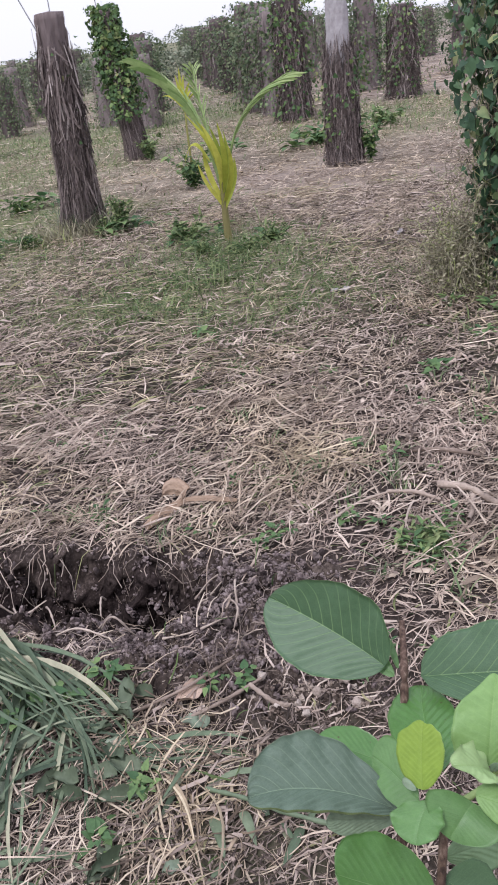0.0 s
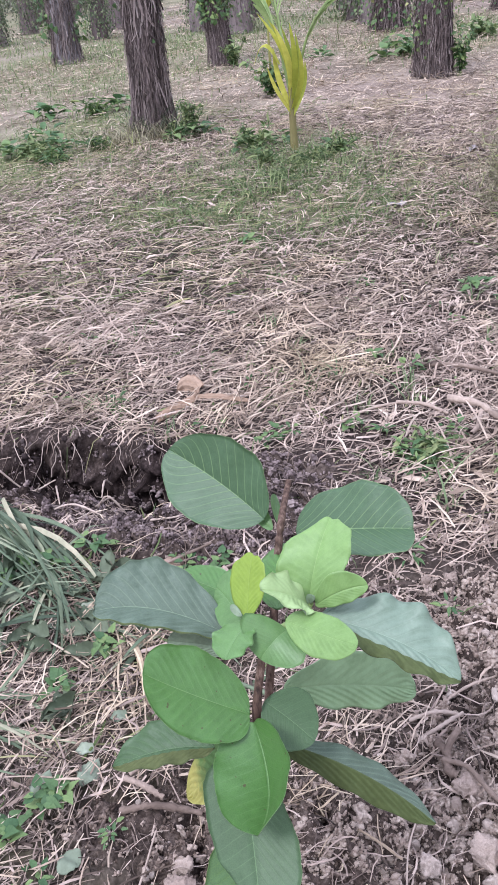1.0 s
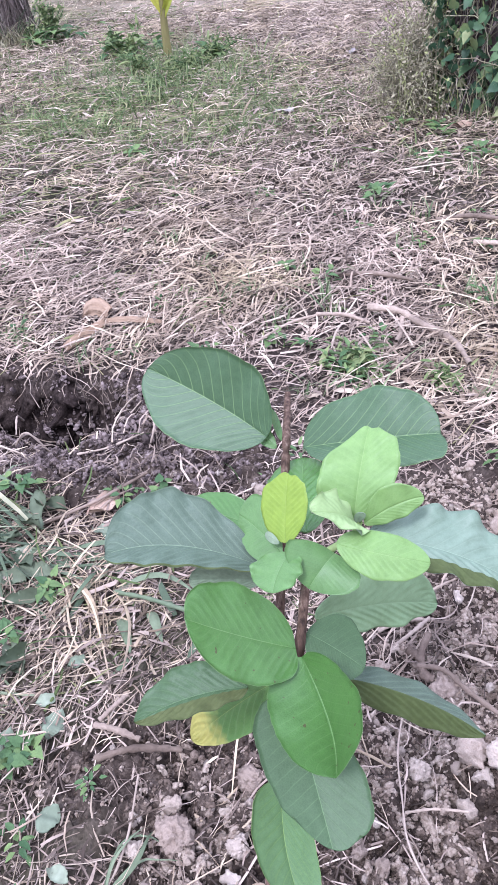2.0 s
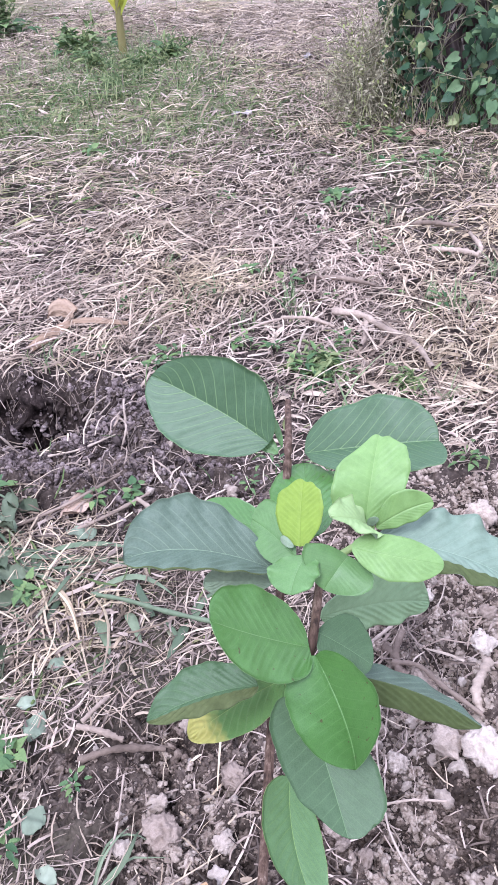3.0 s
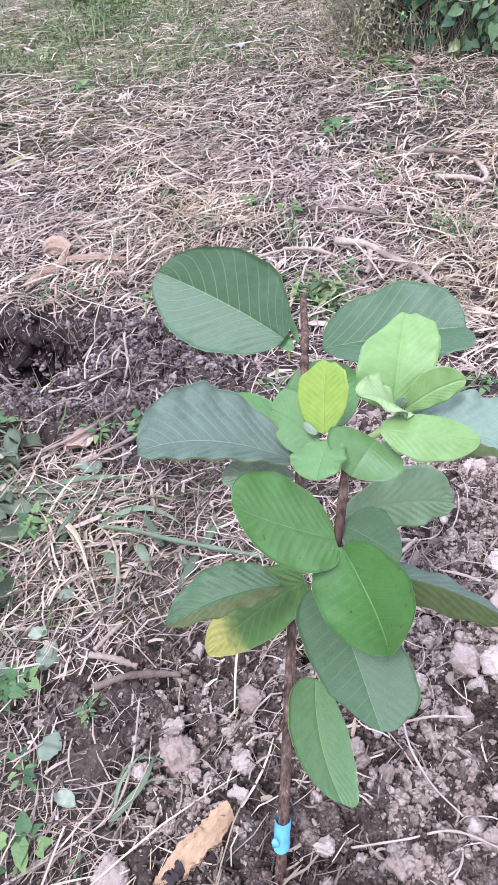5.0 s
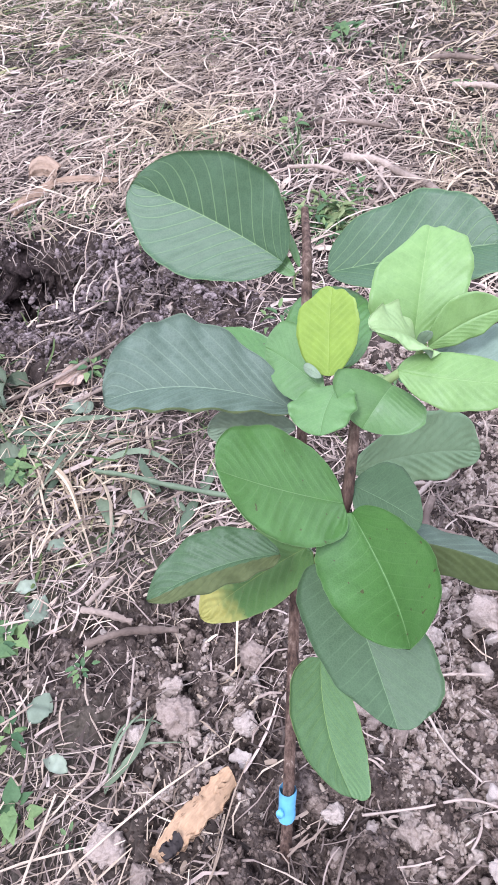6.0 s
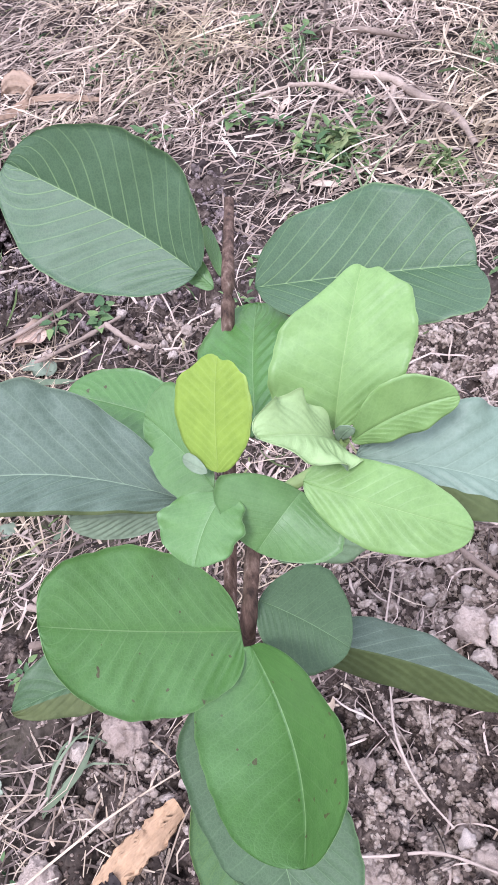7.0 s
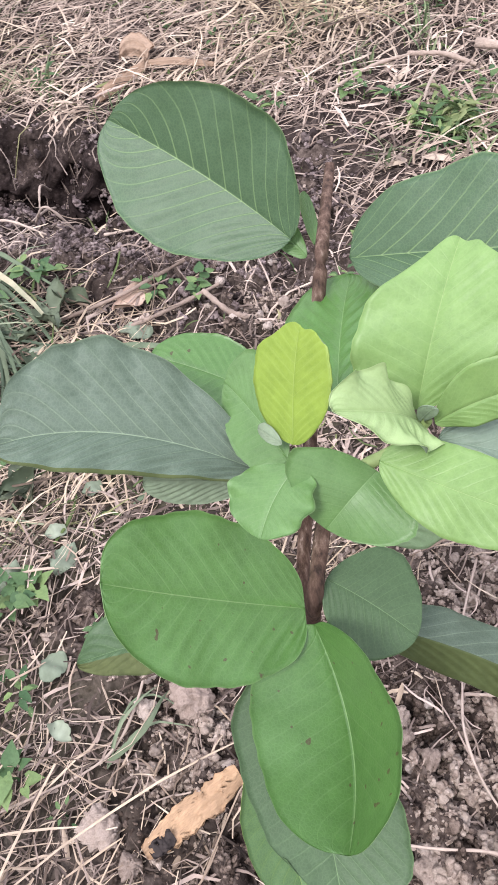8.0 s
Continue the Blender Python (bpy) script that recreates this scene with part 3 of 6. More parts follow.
# ---------------------------------------------------------------- straw litter
def stalks(rng, n, x0, x1, y0, y1, length, width, lift, keep, k=4, bendy=0.5, roof=0.6):
    x, y = rng.uniform(x0, x1, n), rng.uniform(y0, y1, n)
    edge = np.clip(np.minimum(x - x0, x1 - x) / (0.12 * (x1 - x0)), 0, 1)
    ok = rng.uniform(0, 1, n) < keep(x, y) * edge
    x, y = x[ok], y[ok]
    n = len(x)
    head = rng.uniform(0, 2 * np.pi, n) * 0.75 + 0.6 * wave(x, y, 21, 2.5)
    L = length * np.exp(np.clip(rng.normal(0, 0.5, n), -1.2, 0.9))
    bend = rng.normal(0, bendy, n)
    s = np.linspace(-0.5, 0.5, k)
    a = head[:, None] + bend[:, None] * s[None] * 2
    px = x[:, None] + np.cumsum(np.cos(a), 1) * L[:, None] / k - np.cos(head)[:, None] * L[:, None] / 2
    py = y[:, None] + np.cumsum(np.sin(a), 1) * L[:, None] / k - np.sin(head)[:, None] * L[:, None] / 2
    tilt = rng.normal(0, 0.2, n) + (rng.uniform(0, 1, n) < 0.08) * np.clip(rng.normal(0, 0.45, n), -0.7, 0.7)
    tilt = tilt * np.minimum(1, 0.07 / L)
    low = lift * rng.uniform(0.05, 1, n) ** 1.5
    pz = ground_z(px, py) + np.maximum(low[:, None] + (s[None] * L[:, None]) * tilt[:, None] + 0.03 * L[:, None] * np.cos(s * np.pi)[None], 0.001)
    W = width * np.clip(0.55 + 0.27 * y, 0.7, 1.0)[:, None] * np.exp(np.clip(rng.normal(0, 0.4, n), -1, 0.6))[:, None] * np.interp(np.linspace(0, 1, k), [0, 0.3, 0.7, 1], [0.8, 1, 1, 0.45])[None]
    side = np.stack([-np.sin(head), np.cos(head), rng.normal(0, 0.35, n)], -1)
    return ribbons(np.stack([px, py, pz], -1), W, side, roof)


rng = np.random.default_rng(11)
pit_out = lambda x, y: 1 - np.clip(3.2 * pit_at(x, y) - 0.35, 0, 1)
dry = lambda x, y: (1 - 0.95 * soil_at(x, y)) * (1 - 0.6 * green_at(x, y)) * pit_out(x, y)
thick = lambda x, y: dry(x, y) * np.clip(0.75 + 0.5 * cells(x, y, 0.28, 91) + 0.35 * cells(x, y, 0.11, 92), 0.12, 1)
chippy = lambda x, y: np.clip(1.6 * bump_at(x, y, 1.15, 2.5, 0.5, 0.9) + 0.1, 0, 1) * dry(x, y)
litter = [
    # near the sapling: thin tangled blades
    stalks(rng, 21000, -1.0, 1.9, 0.35, 1.75, 0.075, 0.0011, 0.032, thick, 4, 0.45),
    stalks(rng, 900, -0.3, 0.6, 0.5, 1.45, 0.035, 0.0022, 0.02, lambda x, y: 0.85 - 0.6 * soil_at(x, y), 4, 0.2),
    stalks(rng, 900, -1.0, 1.9, 0.5, 1.75, 0.15, 0.0014, 0.035, thick, 6, 0.3),
    # beyond the hole: coarser stalks heaped on each other
    stalks(rng, 25000, -1.3, 2.1, 1.7, 3.1, 0.065, 0.0015, 0.04, thick, 4, 0.35),
    stalks(rng, 3600, -1.3, 2.1, 1.7, 3.1, 0.13, 0.0017, 0.05, thick, 5, 0.3),
    stalks(rng, 420, -1.3, 2.1, 1.9, 3.1, 0.24, 0.0019, 0.055, thick, 6, 0.25),
    stalks(rng, 1100, 0.4, 2.1, 1.7, 3.6, 0.055, 0.0045, 0.03, chippy, 4, 0.15),
]
field = [
    stalks(rng, 60000, -2.4, 2.8, 3.0, 7.2, 0.085, 0.0017, 0.055, thick, 3, 0.4),
    stalks(rng, 6500, -2.4, 2.8, 3.0, 7.2, 0.18, 0.0018, 0.07, thick, 4, 0.3),
    stalks(rng, 95000, -6, 4, 7.2, 14, 0.14, 0.0036, 0.06, thick, 2, 0.5, 0),
    stalks(rng, 20000, -11, 5, 14, 26, 0.24, 0.007, 0.08, thick, 2, 0.5, 0),
]
around = lambda x, y: 1 - litter_at(x, y)
field.append(stalks(rng, 34000, -7, 7.5, -4.5, 3.0, 0.12, 0.0042, 0.04, around, 3, 0.5, 0))
field.append(stalks(rng, 11000, -7, -1.6, 3, 7.2, 0.12, 0.0042, 0.04, thick, 3, 0.5, 0))
field.append(stalks(rng, 11000, 1.9, 7.5, 3, 7.2, 0.12, 0.0042, 0.04, thick, 3, 0.5, 0))
field.append(stalks(rng, 7000, 4, 9, 7.2, 14, 0.15, 0.0048, 0.06, thick, 3, 0.5, 0))
# low stalks coloured dark, standing in for shade in the straw's gaps
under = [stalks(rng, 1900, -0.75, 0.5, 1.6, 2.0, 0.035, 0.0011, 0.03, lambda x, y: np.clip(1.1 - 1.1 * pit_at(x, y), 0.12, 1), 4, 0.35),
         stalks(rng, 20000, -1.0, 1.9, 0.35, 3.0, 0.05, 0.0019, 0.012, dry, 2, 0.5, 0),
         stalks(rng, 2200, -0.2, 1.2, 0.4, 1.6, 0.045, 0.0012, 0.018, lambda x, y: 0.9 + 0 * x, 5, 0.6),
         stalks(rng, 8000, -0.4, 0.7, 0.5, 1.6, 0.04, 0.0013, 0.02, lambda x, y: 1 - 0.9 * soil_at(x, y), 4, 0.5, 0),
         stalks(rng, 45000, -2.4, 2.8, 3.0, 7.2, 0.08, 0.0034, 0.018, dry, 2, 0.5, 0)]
tagged(new("rotting_thatch", mesh_from("rotting_thatch", *joined(under), M["thatch"])), "low thatch under the straw, darkened for gap shade", "straw", kind="stuff")
tagged(new("dull_straw", mesh_from("dull_straw", *joined([stalks(rng, 16000, -2.4, 2.8, 3.0, 7.2, 0.09, 0.0034, 0.035, dry, 3, 0.5, 0), stalks(rng, 9000, -1.2, 2.0, 0.4, 3.0, 0.06, 0.002, 0.025, dry, 3, 0.5, 0), stalks(rng, 900, -0.2, 1.2, 0.4, 1.5, 0.065, 0.0013, 0.02, lambda x, y: 0.9 + 0 * x, 6, 0.6)]), M["dull_straw"])), "dull brown straw matted on the field", "straw", kind="stuff")
tagged(new("straw_litter", mesh_from("straw_litter", *joined(litter), M["straw"])), "matted dead grass and straw covering the field", "straw", kind="stuff")
tagged(new("field_straw", mesh_from("field_straw", *joined([(v_, f_) for v_, f_ in field]), M["field_straw"])), "brown and olive cut straw spread over the field", "straw", kind="stuff")
wilt = lambda x, y: np.clip(0.10 + 0.3 * wave(x, y, 33, 1.7) + 0.5 * green_at(x, y) + 0.35 * bump_at(x, y, -1.0, 3.6, 0.7, 0.9), 0, 1) * (1 - 0.95 * soil_at(x, y))
wilted = [stalks(rng, 9000, -1.0, 1.9, 0.5, 3.0, 0.07, 0.0016, 0.03, wilt), stalks(rng, 26000, -3.0, 3.4, 3.0, 7.5, 0.1, 0.0024, 0.05, wilt)]
tagged(new("wilted_grass", mesh_from("wilted_grass", *joined(wilted), M["green_straw"])), "wilted olive grass mixed into the straw", "grass", kind="stuff")


def upright(rng, x, y, height, width, k=4, spread=0.5, roof=0.3):
    n = len(x)
    head, H = rng.uniform(0, 2 * np.pi, n), height * np.exp(rng.normal(0, 0.35, n))
    width = np.broadcast_to(width, (n,))[:, None]
    s = np.linspace(0, 1, k)
    out = spread * rng.uniform(0.2, 1, n)
    px = x[:, None] + np.cos(head)[:, None] * (out * H)[:, None] * (s ** 1.7)[None]
    py = y[:, None] + np.sin(head)[:, None] * (out * H)[:, None] * (s ** 1.7)[None]
    pz = ground_z(x, y)[:, None] + H[:, None] * (s - 0.25 * s ** 3)[None]
    W = width * (1.02 - s ** 2)[None] * np.exp(rng.normal(0, 0.25, n))[:, None]
    side = np.stack([-np.sin(head), np.cos(head), np.zeros(n)], -1)
    return ribbons(np.stack([px, py, pz], -1), W, side, roof)


n = 130000
x, y = rng.uniform(-8, 4, n), 3.2 + 19 * rng.uniform(0, 1, n) ** 1.7
ok = rng.uniform(0, 1, n) < green_at(x, y) ** 1.3 * 0.6
near_n = 1500
xn, yn = rng.uniform(-0.9, 1.8, near_n), rng.uniform(1.2, 3.2, near_n)
okn = rng.uniform(0, 1, near_n) < np.clip(0.5 * wave(xn, yn, 41, 2.2), 0, 1)
sx, sy = rng.normal(-0.25, 0.45, 3600), rng.normal(4.55, 0.38, 3600)
thick_ = cells(sx, sy, 0.22, 77) + 0.6 * cells(sx, sy, 0.09, 78) > -0.05
sward_xy = sx[thick_], sy[thick_]
blades = [upright(rng, x[ok], y[ok], 0.05 + 0.002 * y[ok], 0.0012 + 0.00022 * y[ok], 3, 1.3, 0), upright(rng, xn[okn], yn[okn], 0.05, 0.002),
          upright(rng, *sward_xy, 0.05, 0.0026, 4, 1.9)]
tagged(new("short_grass", mesh_from("short_grass", *joined(blades), M["grass"])), "short green grass growing through the straw", "grass", kind="stuff")

# ---------------------------------------------------------------- soil crumbs and clods
crng = random.Random(4)
lumps = [lump(crng, 0.7, 1) for _ in range(12)]
mid_lumps = [lump(crng, 0.85, 2) for _ in range(8)]
clusters = []
for _ in range(10):
    bits_ = [(mid_lumps[_ % 8][0] * 0.62, mid_lumps[_ % 8][1])]
    for _k in range(7):
        V, F = lumps[crng.randrange(12)]
        d_ = np.array([crng.gauss(0, 1), crng.gauss(0, 1), crng.gauss(0, 0.7)])
        d_ /= np.linalg.norm(d_)
        bits_.append((V * crng.uniform(0.26, 0.5) + d_ * crng.uniform(0.35, 0.72), F))
    clusters.append(joined(bits_))


def scatter(pairs, cx, cy, z, r, template):
    V, F = template
    R = np.array(Euler((rng.uniform(0, 6.28), rng.uniform(-1.5, 1.5), rng.uniform(0, 6.28))).to_matrix())
    V = ((V * rng.uniform(0.55, 1.45, 3)) @ R) * r * np.array([1.15, 1.15, 1.0])
    pairs.append((V + np.array([cx, cy, z + 0.3 * r]), F))


dry_bits, damp_bits, brown_bits = [], [], []
n = 60000
x, y = np.append(rng.uniform(-0.8, 1.5, n), rng.uniform(0.25, 1.15, 42000)), np.append(rng.uniform(0.4, 2.3, n), rng.uniform(0.58, 1.6, 42000))
n = len(x)
ok = rng.uniform(0, 1, n) < soil_at(x, y) ** 1.2 * 0.75
x, y = x[ok], y[ok]
heap = (y > 1.58 + 0.1 * wave(x, y, 71, 9)) & (x < 0.48 + 0.1 * wave(x, y, 72, 11))
dusty = cells(x, y, 0.16, 131) + 0.6 * cells(x, y, 0.05, 132)
for cx, cy, cz, wet, dust in zip(x, y, soil_z(x, y), heap, dusty):
    big = rng.random()
    r = rng.uniform(0.0011, 0.0026) if big < 0.7 else min((0.0027 + 0.0009 * (cx > 0.62)) * math.exp(abs(rng.normal(0, 0.7))), 0.013)
    if wet and r < 0.003 and big < 0.12:
        continue
    open_soil = min(max((cx - 0.58) / 0.1, 0), 1) * min(max((cy - 0.98) / 0.12, 0), 1)
    pale = not wet and dust + 0.25 * rng.normal() + 0.35 * (r > 0.005) > 0.36 - 1.1 * open_soil
    if r > 0.0045:
        shape = clusters[rng.integers(10)]
    else:
        shape = lumps[rng.integers(12)] if r < 0.0034 else mid_lumps[rng.integers(8)]
    scatter(dry_bits if pale else damp_bits if wet else brown_bits, cx, cy, cz, r, shape)
# the crumbly heap thrown up beside the hole
n = 2300
x, y = np.append(rng.normal(0.12, 0.17, n), rng.uniform(-0.6, 0.1, 700)), np.append(rng.normal(1.84, 0.13, n), rng.normal(1.75, 0.06, 700))
ok = (rng.uniform(0, 1, len(x)) < 1.5 * soil_at(x, y)) 
for cx, cy, cz in zip(x[ok], y[ok], soil_z(x[ok], y[ok])):
    scatter(damp_bits, cx, cy, cz, min(0.0044 * math.exp(abs(rng.normal(0, 0.7))), 0.014), clusters[rng.integers(10)])
tagged(new("soil_crumbs", mesh_from("soil_crumbs", *joined(dry_bits), M["clod"], True)), "loose brown soil crumbs round the sapling", "soil", kind="stuff")
tagged(new("damp_crumbs", mesh_from("damp_crumbs", *joined(damp_bits), M["damp_crumb"], True)), "dark damp soil crumbs heaped at the dug hole", "soil", kind="stuff")

tagged(new("brown_crumbs", mesh_from("brown_crumbs", *joined(brown_bits), M["brown_crumb"], True)), "dark brown fine soil crumbs under the sapling", "soil", kind="stuff")

clod_meshes = [mesh_from("soil_clod", *lump(crng, 0.42, 4), M["pale_clod"], True) for _ in range(6)]
small_meshes = [mesh_from("soil_clod", *lump(crng, 0.42, 3), M["pale_clod"], True) for _ in range(6)]
dark_meshes = [mesh_from("soil_clod", *lump(crng, 0.45, 3), M["dark_clod"], True) for _ in range(6)]


def clod(i, cx, cy, r, squash=1.0, dug_dark=False):
    ob = new("soil_clod", (dark_meshes if dug_dark else clod_meshes if r > 0.019 else small_meshes)[i % 6])
    ob.location = (cx, cy, float(ground_z(np.array([cx]), np.array([cy]))[0]) + r * 0.5 * squash)
    ob.rotation_euler = (crng.uniform(-0.3, 0.3), crng.uniform(-0.3, 0.3), crng.uniform(0, 6.28))
    ob.scale = (r, r * crng.uniform(0.75, 1.0), r * squash)
    return tagged(ob, "dark damp clod of soil dug from the hole" if dug_dark else "pale dry clod of soil beside the sapling", "soil clod", "clods dug from the hole" if dug_dark else "clods round the sapling")


for i, (cx, cy, r) in enumerate([(0.42, 0.965, 0.027), (0.75, 0.997, 0.034), (0.802, 0.978, 0.042), (0.319, 0.876, 0.034), (0.31, 0.917, 0.021), (0.67, 0.976, 0.022),
                                 (0.24, 0.72, 0.03), (0.601, 0.72, 0.023), (0.555, 0.724, 0.015), (0.37, 0.80, 0.016), (0.40, 0.82, 0.017), (0.28, 0.69, 0.02),
                                 (0.624, 0.767, 0.024), (0.51, 0.70, 0.012), (0.91, 1.47, 0.035), (0.86, 1.41, 0.025), (0.97, 1.36, 0.03), (0.47, 0.9, 0.014),
                                 (0.73, 1.11, 0.033), (0.851, 1.182, 0.028), (0.887, 1.438, 0.034), (0.705, 0.751, 0.016), (0.72, 0.735, 0.027), (0.76, 0.965, 0.02)]):
    clod(i, cx, cy, r)
for i in range(158):
    while True:
        cx, cy = crng.uniform(0.2, 1.15), crng.uniform(0.55, 1.75)
        if soil_at(np.array(cx), np.array(cy)) > 0.45 and abs(cx - 0.46) + abs(cy - 0.7) > 0.06 and abs(cx - 0.345) + abs(cy - 0.745) > 0.11:
            break
    clod(i, cx, cy, crng.uniform(0.006, 0.012) * (1.8 if i % 4 == 0 else 1))
for i in range(112):
    cx, cy = crng.uniform(-0.6, 0.38), crng.uniform(1.62, 2.12)
    clod(i, cx, cy, crng.uniform(0.006, 0.011) * (1.5 if i % 5 == 0 else 1), dug_dark=True)

# ---------------------------------------------------------------- guava sapling
STEM_FOOT = (0.449, 0.712, 0.0)
guava = thing("guava_sapling", "young guava sapling with broad green leaves in freshly dug soil", "sapling", STEM_FOOT)
INV = Matrix.Translation(STEM_FOOT).inverted()


def plant_part(name, me, label=""):
    ob = child(new(name, me), guava)
    ob.matrix_parent_inverse = INV
    return tagged(ob, label)


def stem_tube(points, radii, k=40, sides=12, knots=0.06, seed=0):
    r = np.random.default_rng(seed)
    P = curve_through(points, k)
    R = np.interp(np.linspace(0, 1, k), np.linspace(0, 1, len(radii)), radii)
    R = R * (1 + knots * np.sin(np.linspace(0, 40, k)) * r.uniform(0.3, 1, k))
    return tubes(P[None], R[None], sides)


plant_part("stem", mesh_from("stem", *stem_tube([(0.447, 0.702, -0.03), (0.458, 0.747, 0.1), (0.475, 0.828, 0.33), (0.491, 0.897, 0.53), (0.5, 0.945, 0.645), (0.503, 1.0, 0.678)], [0.0074, 0.0066, 0.0054, 0.0047, 0.0043, 0.003], 60, knots=0.035), M["stem"]), "dark brown woody stem with a cut top")
plant_part("branch", mesh_from("branch", *stem_tube([(0.478, 0.84, 0.37), (0.5, 0.78, 0.5), (0.51, 0.75, 0.6), (0.517, 0.768, 0.66), (0.521, 0.775, 0.69)], [0.0052, 0.0049, 0.0044, 0.0034, 0.0012], 40, seed=1), M["stem"]), "dark brown side branch")


def guava_leaf(b, t, a, z, mat, arch=0.0, q=0.55, p=1.0, ripple=0.0, waves=3.0, cup=0.0, blunt=0.0, notch=0.0, wide=1.0, under=UNDER, z_mat=None, z_from=0.4, foot=None, droop=0.0, label="", corr=1.0):
    """One leaf: base b, tip t, the edges a and z at half length. arch lifts the midrib, cup curls the edges, ripple waves them."""
    b, t, a, z = (np.array(v, float) for v in (b, t, a, z))
    c_ = 0.5 * (a + z)
    a, z = c_ + (a - c_) * wide, c_ + (z - c_) * wide
    n_ = np.cross(t - b, z - a)
    n_ /= np.linalg.norm(n_)
    if n_[2] < 0:
        n_ = -n_
    m = 0.5 * (0.5 * (b + t) + 0.5 * (a + z)) + n_ * arch
    ctrl = 2 * m - 0.5 * (b + t)
    NU, NV = 84, 27
    s = np.linspace(0, 1, NU)
    u = 0.35 * (0.5 - 0.5 * np.cos(np.pi * s)) + 0.65 * s
    v = np.linspace(-1, 1, NV)
    v = np.sign(v) * np.abs(v) ** 1.35
    U, Vv = np.meshgrid(u, v, indexing="ij")
    prof = lambda w: np.sin(np.pi * np.clip(w, 0, 1) ** p) ** q
    w = prof(U * (1 - 0.5 * blunt * U)) / prof(np.array(0.5 * (1 - 0.25 * blunt)))
    mid = (1 - U)[..., None] ** 2 * b + 2 * (U * (1 - U))[..., None] * ctrl + (U ** 2)[..., None] * t
    va, vz = a - m, z - m
    av = np.abs(Vv)
    side = np.where((Vv < 0)[..., None], va, vz) * (av * w)[..., None]
    half = 0.5 * (np.linalg.norm(va) + np.linalg.norm(vz))
    ln = np.linalg.norm(t - b)
    lift = cup * half * w * (av ** 2 - av)
    lift = lift + ripple * half * av ** 2.2 * w ** 0.5 * np.sin(2 * np.pi * waves * U + 1.7 * np.sign(Vv) + 13 * b[0])
    lift = lift + 0.0007 * min(corr, 0.9) * (0.4 + 0.6 * U) * (cells(U * 3 + b[0] * 70, Vv * 2 + b[1] * 90, 0.42, 41) + 0.5 * cells(U * 3 + b[0] * 50, Vv * 2 + b[1] * 30, 0.2, 42)) * np.minimum(1, 2.5 * av) * (ln / 0.13)
    lift = lift + 0.0009 * corr * np.sin(2 * np.pi * (11 * (U - 0.31 * av) + 0.25 + 0.08 * np.sin(7 * U + 3 * Vv))) * np.sin(np.pi * np.clip(av, 0, 1)) * (ln / 0.13)
    lift = lift - 0.0005 * np.exp(-(av / 0.05) ** 2) - droop * half * U ** 3 * av
    along = (t - b) / ln
    push = -half * (U ** 6) * ((0.4 * Vv ** 2 if blunt else 0.0) + notch * np.exp(-((Vv - 0.2) / 0.3) ** 2))
    rr = np.random.default_rng(int(abs(b[0] * 9973 + t[1] * 7919) * 10) % 99991)
    ph = rr.uniform(0, 6.28, 6)
    edge = 1 + 0.022 * np.sin(9 * U + ph[0] + Vv * 2) + 0.014 * np.sin(21 * U + ph[1] + 2 * np.sign(Vv)) + 0.006 * np.sin(57 * U + ph[2])
    X = mid + side * edge[..., None] + n_ * lift[..., None] + along * push[..., None]
    top, low = X + n_ * 0.0003, X - n_ * 0.0003
    verts = np.concatenate([top.reshape(-1, 3), low.reshape(-1, 3)])
    i = np.arange(NU * NV).reshape(NU, NV)
    fq = np.stack([i[:-1, :-1], i[1:, :-1], i[1:, 1:], i[:-1, 1:]], -1).reshape(-1, 4)
    # rim closes the two sheets
    ring = np.concatenate([i[:, 0], i[-1, 1:], i[-2::-1, -1], i[0, -2:0:-1]])
    nxt = np.roll(ring, -1)
    rim = np.stack([ring, nxt, nxt + NU * NV, ring + NU * NV], -1)
    flip = np.dot(np.cross(X[43, 18] - X[42, 18], X[42, 19] - X[42, 18]), n_) < 0
    fq = np.concatenate([fq[:, [0, 1, 2]], fq[:, [0, 2, 3]]])
    rim = np.concatenate([rim[:, [0, 1, 2]], rim[:, [0, 2, 3]]])
    up, dn = (fq[:, ::-1], fq) if flip else (fq, fq[:, ::-1])
    me = mesh_from("leaf", verts, np.concatenate([up, dn + NU * NV, rim]), [mat, under, z_mat or mat])
    vq = np.tile(0.5 * (v[:-1] + v[1:]), 2 * (NU - 1))
    slot = np.concatenate([np.where(vq > z_from, 2, 0), np.ones(len(fq), int), np.zeros(len(rim), int)]).astype(np.int32)
    me.polygons.foreach_set("material_index", slot)
    uv = me.uv_layers.new(name="blade")
    flat = np.stack([U.ravel(), 0.5 + 0.5 * Vv.ravel()], -1)
    flat = np.concatenate([flat, flat])
    li = np.empty(len(me.loops), np.int32)
    me.loops.foreach_get("vertex_index", li)
    uv.data.foreach_set("uv", flat[li].astype(np.float32).ravel())
    leaf = plant_part("leaf", me, label)
    if foot is not None:
        pet = mesh_from("petiole", *stem_tube([foot, tuple(0.5 * (np.array(foot) + b) + n_ * 0.002), tuple(b + (ctrl - b) * 0.06)], [0.0026, 0.0019, 0.0014], 8, 6), M["petiole"])
        po = new("petiole", pet)
        po.parent = leaf
        po.matrix_parent_inverse = INV
    return leaf


